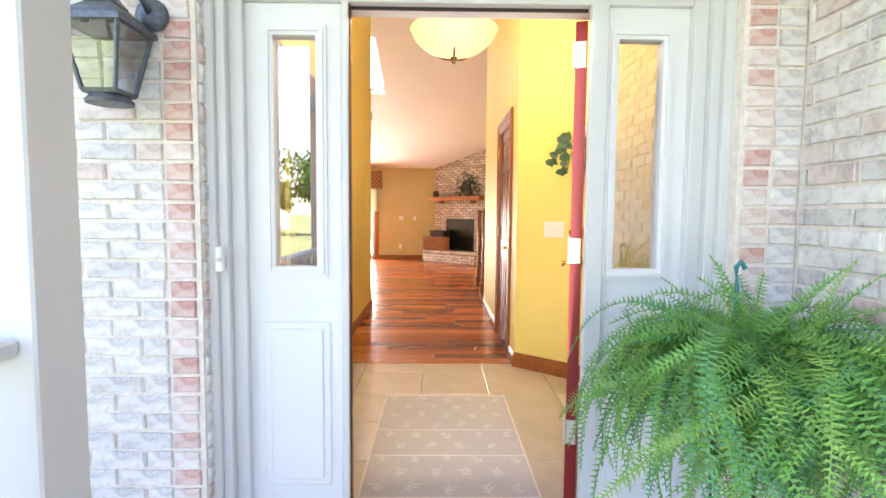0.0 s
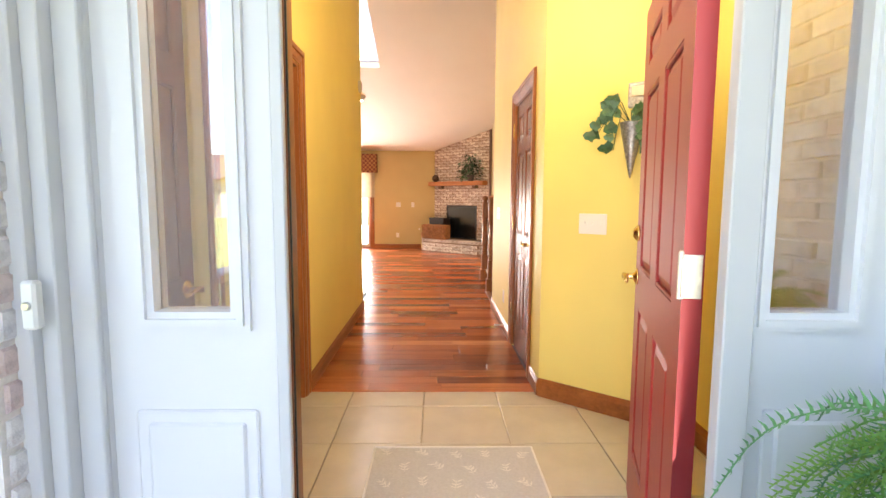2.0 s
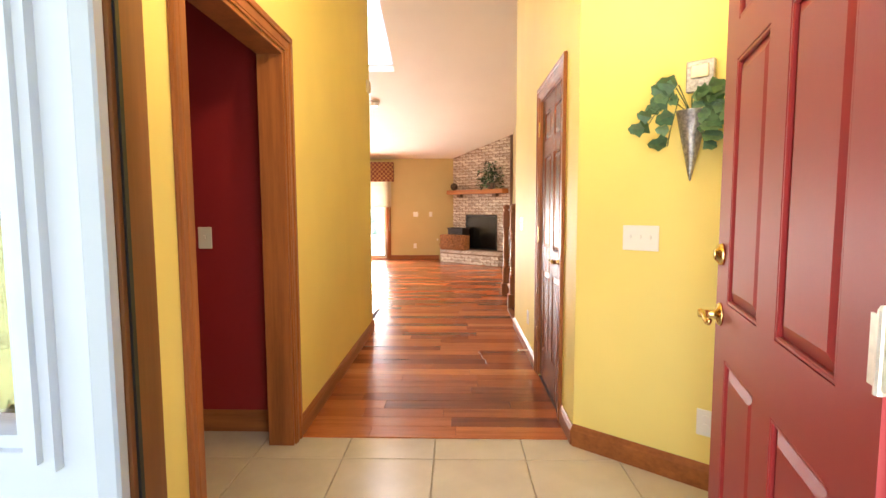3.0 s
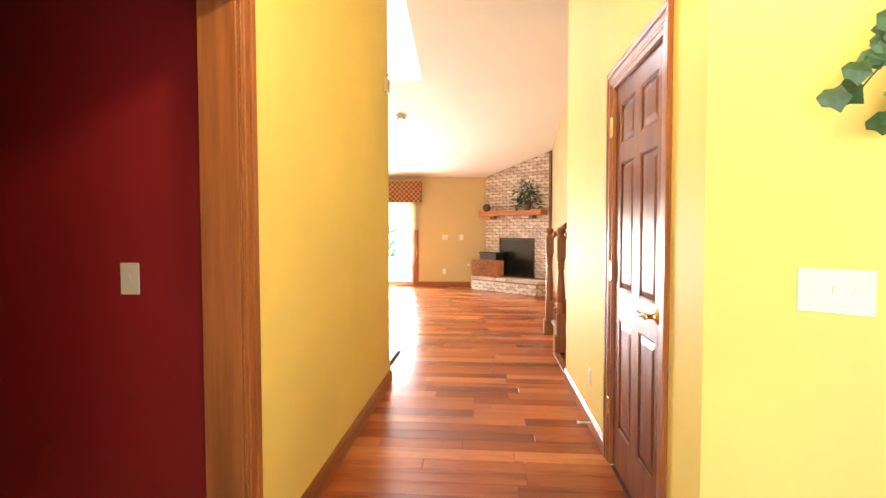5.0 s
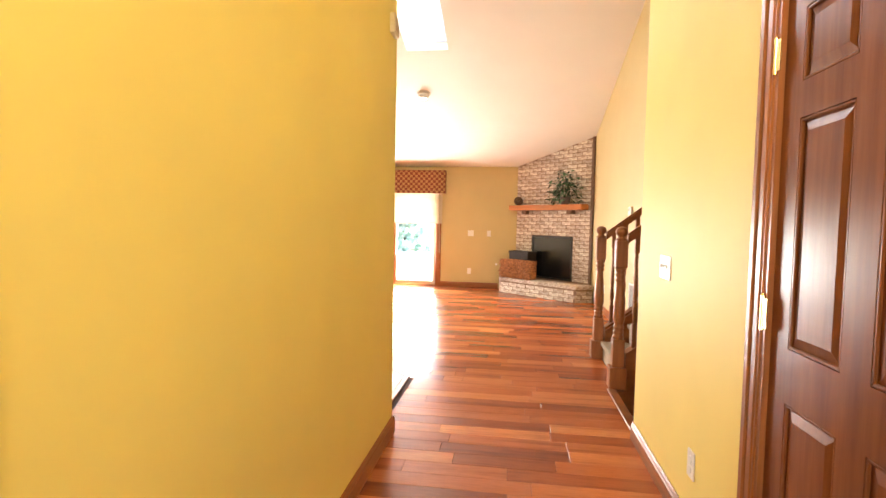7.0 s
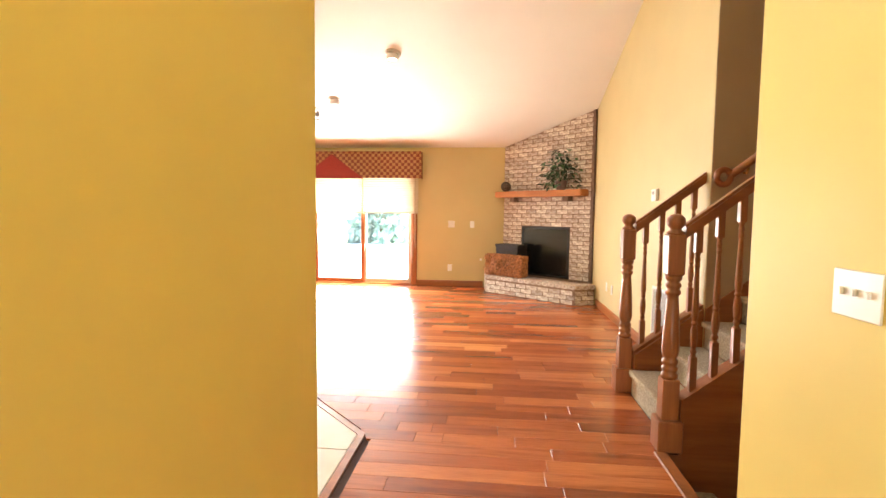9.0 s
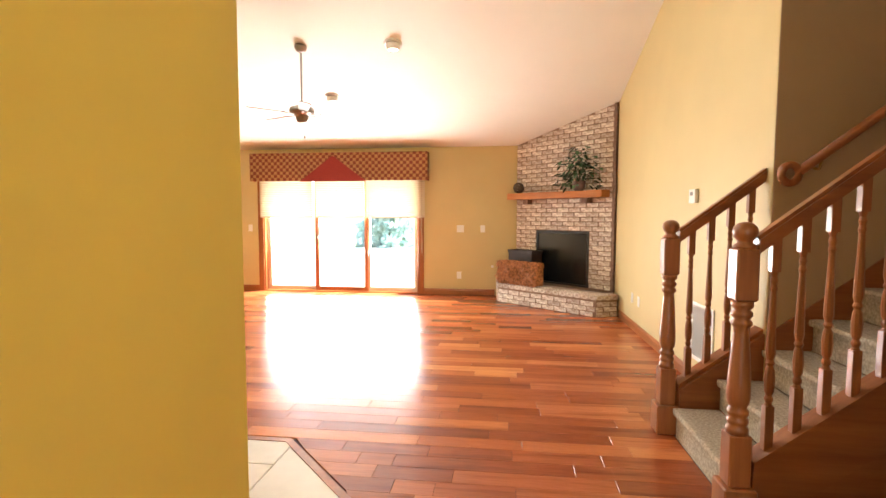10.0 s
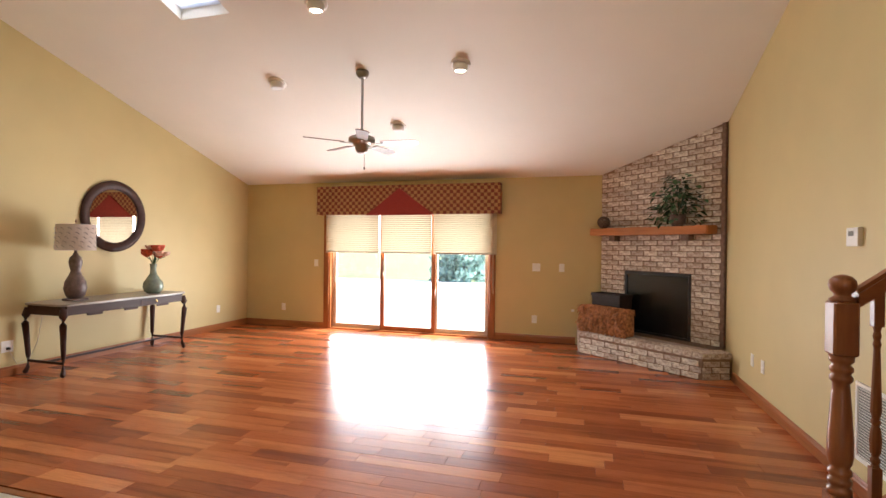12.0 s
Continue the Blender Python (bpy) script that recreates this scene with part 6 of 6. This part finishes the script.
def joined(name, pieces, mat, parent, label=""):
    """The rest of the pieces in one mesh: (half sizes, depth, matrix, bevel) each."""
    verts, faces = [], []
    for sx, sy, sz, m, b in pieces:
        k = len(verts)
        for z, i in ((-sz, 0), (-b, 0), (0, b)):
            verts += [tuple(m @ Vector((x, y, z))) for x, y in ((-sx + i, -sy + i), (sx - i, -sy + i), (sx - i, sy - i), (-sx + i, sy - i))]
        for a in (0, 4):
            faces += [(k + a + i, k + a + (i + 1) % 4, k + a + 4 + (i + 1) % 4, k + a + 4 + i) for i in range(4)]
        faces.append((k + 8, k + 9, k + 10, k + 11))
    me = bpy.data.meshes.new(name)
    me.from_pydata(verts, [], faces)
    me.materials.append(mat)
    ob = new(name, me)
    ob.parent = parent
    return tagged(ob, label, "", "", "stuff")


# hardwood planks across the room
rp = random.Random(3)
floor_ob = bpy.data.objects["floor"]
PITCH = 0.127
near, rest = 0, []
row = 0
y = 4.463
tile_edge = lambda yy: -0.80 if yy < 7.95 else -0.80 - (yy - 7.95) * 0.97
while y < BACK - 0.005:
    wdt = min(PITCH, BACK - y)
    yc = y + wdt / 2
    if yc < HALL_END_L:
        spans = [(HALL_L, HALL_R)]
    elif yc < 8.51:
        spans = [(max(-1.34, tile_edge(yc)) + 0.045, (0.93 if yc > 8.03 else STAIR_X - 0.002) if yc > 7.01 else HALL_R)]
    elif yc < 8.90:
        spans = [(LEFT, 0.93)]
    elif yc < 8.97:
        spans = [(LEFT, STAIR_X - 0.002)]
    else:
        spans = [(LEFT, RIGHT)]
    for xa, xb in spans:
        x = xa
        first = True
        if 7.94 < yc < 8.51:
            ca, cb = tile_edge(y) + 0.02, max(-1.34, tile_edge(y + wdt)) + 0.02
            x = xa + 0.25
            wedge = prism([(ca, y + 0.0006), (x - 0.0006, y + 0.0006), (x - 0.0006, y + wdt - 0.0006), (cb, y + wdt - 0.0006)], -0.011, 0.0)
            part("plank", wedge, M["plank"], floor_ob)
        while x < xb - 0.002:
            ln = rp.uniform(0.15, 1.1) if first else rp.choice((rp.uniform(0.35, 0.7), rp.uniform(0.6, 1.1)))
            first = False
            if xb - x - ln < 0.16:
                ln = xb - x
            m = Matrix.Translation((x + ln / 2, yc, rp.uniform(-0.0005, 0.0)))
            half = (ln / 2 - 0.0006, wdt / 2 - 0.0006)
            if near < 300 and (yc < 8.6 or (x > -2.6 and yc < 10.2)):
                o = new("plank", sized_box(*half, 0.011, "plank", M["plank"], 0.0012))
                o.parent = floor_ob
                o.matrix_local = m
                near += 1
            else:
                rest.append((*half, 0.011, m, 0.0012))
            x += ln
    y += PITCH
joined("planks", rest, M["plank_far"], floor_ob, "reddish-brown hardwood planks")

# foyer and kitchen tiles
TP = 0.458
tile_me = sized_box(TP / 2 - 0.003, TP / 2 - 0.003, 0.011, "tile", M["tile"], 0.002)
foyer = bpy.data.objects["foyer_floor"]


def lay_tile(parent, x0, x1, y0, y1):
    if x1 - x0 < 0.02 or y1 - y0 < 0.02:
        return
    full = abs(x1 - x0 - TP) < 0.001 and abs(y1 - y0 - TP) < 0.001
    o = new("tile", tile_me if full else sized_box((x1 - x0) / 2 - 0.003, (y1 - y0) / 2 - 0.003, 0.011, "tile", M["tile"], 0.002))
    o.parent = parent
    o.matrix_local = Matrix.Translation(((x0 + x1) / 2, (y0 + y1) / 2, rp.uniform(-0.0008, 0)))


for i in range(-8, 4):
    for j in range(-5, 1):
        xa, ya = 0.072 + TP * i, 4.22 + TP * j
        xb, yb = xa + TP, ya + TP
        if xb < -0.675:
            lay_tile(foyer, max(xa, -4.19), xb, max(ya, 2.50), min(yb, 4.515))
        elif xa < -0.675:
            lay_tile(foyer, xa, xb, max(ya, 2.50), min(yb, 4.455))
        else:
            lay_tile(foyer, xa, min(xb, 1.475), max(ya, 2.50), min(yb, 4.455))
structure("floor_reducer", prism([(HALL_L, 4.438), (HALL_R, 4.438), (HALL_R, 4.47), (HALL_L, 4.47)], -0.002, 0.006, None, 0.003), M["plank_far"], "dark wooden reducer strip where tile meets planks", "trim")

nook = [(-4.6, HALL_END_L + 0.002), (-0.80, HALL_END_L + 0.002), (-0.80, 7.95), (-1.34, 8.507), (-4.6, 8.507)]
kt = structure("nook_floor", prism(inset_poly(nook, 0.03), -0.012, -0.004), M["grout"], "pale tile floor of the side nook", "floor")
for i in range(9):
    for j in range(4):
        xa, ya = -0.845 - TP * (i + 1), 6.83 + TP * j
        lay_poly = xa + TP > -1.3 and ya + TP > 7.9
        if ya + TP < 8.48 and not lay_poly:
            o = new("tile", tile_me)
            o.parent = kt
            o.matrix_local = Matrix.Translation((xa + TP / 2, ya + TP / 2, 0.0015))
        elif not lay_poly and ya < 8.46:
            h2 = 8.465 - ya
            o = new("tile", sized_box(TP / 2 - 0.003, h2 / 2 - 0.003, 0.011, "tile", M["tile"], 0.002))
            o.parent = kt
            o.matrix_local = Matrix.Translation((xa + TP / 2, ya + h2 / 2, 0.0015))
bm = prism([(-1.30, 7.75), (-0.85, 7.75), (-0.85, 7.94), (-1.30, 8.40)], -0.006, 0.0015)
o = part("tile", bm, M["tile"], kt)
bb = bmesh.new()
inner = inset_poly(nook, 0.042)
for a in (1, 2, 3):
    prism([nook[a], nook[(a + 1)], inner[a + 1], inner[a]], -0.010, 0.004, bb)
bmesh.ops.recalc_face_normals(bb, faces=bb.faces)
structure("nook_border", bb, M["trim_wood"], "raised wooden border round the nook tiles", "trim")

# whitewashed brick, laid in running bond
rb = random.Random(17)
BL, BH, JOINT = 0.203, 0.0677, 0.010


def brick_meshes(tag, mat, lengths, rough=0.0042):
    return {k: [sized_box(L / 2 - JOINT / 2, BH / 2 - JOINT / 2, 0.022, tag, mat, 0.005, rough, rb) for _ in range(5)] for k, L in lengths.items()}


OUT = brick_meshes("brick", M["brick_out"], {"full": BL, "half": BL / 2}, 0.0024)
QUOIN = brick_meshes("brick", M["brick_quoin"], {"half": BL / 2}, 0.0024)


def lay_wall(parent, m_face, width, z0, z1, quoin, meshes, mat, mat_far, cap, keep=None, gap=None, roofline=lambda s: 9.0, proud=0.014, corner=None):
    """Courses on the face m_face (x along, y up, z outwards). quoin: at which end the stacked header column stands."""
    made, far, top_edge = 0, [], []
    n = int((z1 - z0) / BH)
    for c in range(n):
        zc = z0 + BH * (c + 0.5)
        a = 0.0
        cells = []
        if quoin == "end":
            cells.append((width - BL / 2, width))
            lim = (0.0, width - BL / 2)
        elif quoin == "start":
            cells.append((0.0, BL / 2))
            lim = (BL / 2, width)
        else:
            lim = (0.0, width)
        x = lim[0] - (BL / 2 if c % 2 else 0)
        while x < lim[1] - 0.02:
            xa, xb = max(x, lim[0]), min(x + BL, lim[1])
            if xb - xa > 0.03:
                cells.append((xa, xb))
            x += BL
        if gap and zc < gap[2]:
            cells = [c for a, b in cells for c in ((a, min(b, gap[0])), (max(a, gap[1]), b)) if c[1] - c[0] > 0.025]
        for xa, xb in cells:
            L = xb - xa
            m = m_face @ Matrix.Translation(((xa + xb) / 2 + rb.uniform(-0.002, 0.002), zc, proud + rb.uniform(-0.003, 0.003))) @ Euler((rb.uniform(-0.012, 0.012), rb.uniform(-0.012, 0.012), rb.uniform(-0.012, 0.012))).to_matrix().to_4x4() @ Matrix.Diagonal((rb.uniform(0.93, 1.0), rb.uniform(0.92, 1.02), 1.0, 1.0))
            if keep and not keep(xa, xb, zc):
                continue
            if zc + BH / 2 > roofline(xb):
                top_edge.append((xa, xb, zc))
                continue
            if made < cap and (keep or 0.1 < zc < 2.4):
                if corner and (xa, xb) == cells[0]:
                    me = rb.choice(corner["half"])
                elif abs(L - BL) < 0.002:
                    me = rb.choice(meshes["full"])
                elif abs(L - BL / 2) < 0.002:
                    me = rb.choice(meshes["half"])
                else:
                    me = sized_box(L / 2 - JOINT / 2, BH / 2 - JOINT / 2, 0.022, "brick", mat, 0.004, 0.0022, rb)
                o = new("brick", me)
                o.parent = parent
                o.matrix_local = m
                made += 1
            else:
                far.append((L / 2 - JOINT / 2, BH / 2 - JOINT / 2, 0.022, m, 0.004))
    for xa, xb, zc in top_edge:
        za, zb = (min(zc + BH / 2 - JOINT, roofline(s) - 0.004) for s in (xa, xb))
        lo = zc - BH / 2
        if za - lo < 0.008:
            continue
        bm = bmesh.new()
        q = [(xa + 0.005, lo), (xb - 0.005, lo), (xb - 0.005, max(zb, lo + 0.002)), (xa + 0.005, za)]
        f0, f1 = [bm.verts.new((x, z, 0.0)) for x, z in q], [bm.verts.new((x, z, 0.014)) for x, z in q]
        bm.faces.new(f1)
        for i in range(4):
            bm.faces.new((f0[i], f0[(i + 1) % 4], f1[(i + 1) % 4], f1[i]))
        part("brick", moved(bm, m_face), mat, parent)
    if far:
        joined("bricks", far, mat_far, parent, "whitewashed bricks")


def face_matrix(origin, along, outward):
    u, n = Vector(along).normalized(), Vector(outward).normalized()
    return Matrix(((u.x, 0, n.x, origin[0]), (u.y, 0, n.y, origin[1]), (0, 1, 0, origin[2]), (0, 0, 0, 1)))


bl, br_ = bpy.data.objects["brick_wall_left"], bpy.data.objects["brick_wall_right"]
lay_wall(bl, face_matrix((-1.66, 2.217, -0.38), (1, 0, 0), (0, -1, 0)), 1.003, 0, 3.4, "end", OUT, M["brick_out"], M["brick_out_far"], 220, proud=0.011, corner=QUOIN)
lay_wall(bl, face_matrix((-0.645, 2.225, -0.38), (0, 1, 0), (1, 0, 0)), 0.10, 0, 2.9, None, OUT, M["brick_out"], M["brick_out_far"], 60, proud=0.010)
lay_wall(br_, face_matrix((1.227, 2.217, -0.38), (1, 0, 0), (0, -1, 0)), 0.203, 0, 3.4, "start", OUT, M["brick_out"], M["brick_out_far"], 80, proud=0.011, corner=QUOIN)
lay_wall(br_, face_matrix((1.432, -2.4, -0.38), (0, 1, 0), (-1, 0, 0)), 4.60, 0, 3.4, None, OUT, M["brick_out"], M["brick_out_far"], 0, proud=0.011)

# fireplace bricks
INB = brick_meshes("brick", M["brick_in"], {"full": BL, "half": BL / 2})
m_face = face_matrix((C0.x, C0.y, 0), (CD.x, CD.y, 0), (CN.x, CN.y, 0))


def free(xa, xb, zc):
    return zc > HEARTH_Z and xb < CW - 0.02


lay_wall(chimney, m_face, CW - 0.05, HEARTH_Z, 3.0, None, INB, M["brick_in"], M["brick_in_far"], 300, free, (FB0 - 0.005, FB1 + 0.005, FBZ1 + 0.01), lambda s: chim_top(s) - 0.002)
hearth = [o for o in fire.children if o.name.startswith("hearth")][0]
for a, b in ((0, 1), (1, 2), (2, 3)):
    p, q = Vector(inset_poly(HEARTH, 0.012)[a]), Vector(inset_poly(HEARTH, 0.012)[b])
    d = (q - p).normalized()
    lay_wall(hearth, face_matrix((p.x, p.y, 0.0), (d.x, d.y, 0), (d.y, -d.x, 0)), (q - p).length, 0, 0.215, None, INB, M["brick_in"], M["brick_in_far"], 60, lambda xa, xb, zc: True)
# cap course of the hearth: bricks on edge along the front, slabs behind
cap_front = inset_poly(HEARTH, -0.006)
bm = bmesh.new()
front = [(Vector(cap_front[i]), Vector(cap_front[i + 1])) for i in (0, 1, 2)]
for p, q in front:
    d = (q - p).normalized()
    n = Vector((-d.y, d.x))
    k = max(1, int((q - p).length / 0.105))
    st = (q - p).length / k
    for i in range(k):
        c = p + d * (st * (i + 0.5)) + n * 0.10
        m = Matrix(((d.x, n.x, 0, c.x), (d.y, n.y, 0, c.y), (0, 0, 1, HEARTH_Z + rb.uniform(-0.003, 0)), (0, 0, 0, 1)))
        o = new("brick", sized_box(st / 2 - 0.004, 0.098, 0.06, "brick", M["brick_in"], 0.005, 0.002, rb))
        o.parent = hearth
        o.matrix_local = m
part("hearth_top", prism(inset_poly(HEARTH, 0.19), HEARTH_Z - 0.05, HEARTH_Z - 0.004), M["hearth_slab"], hearth, "rough pale hearth surface")
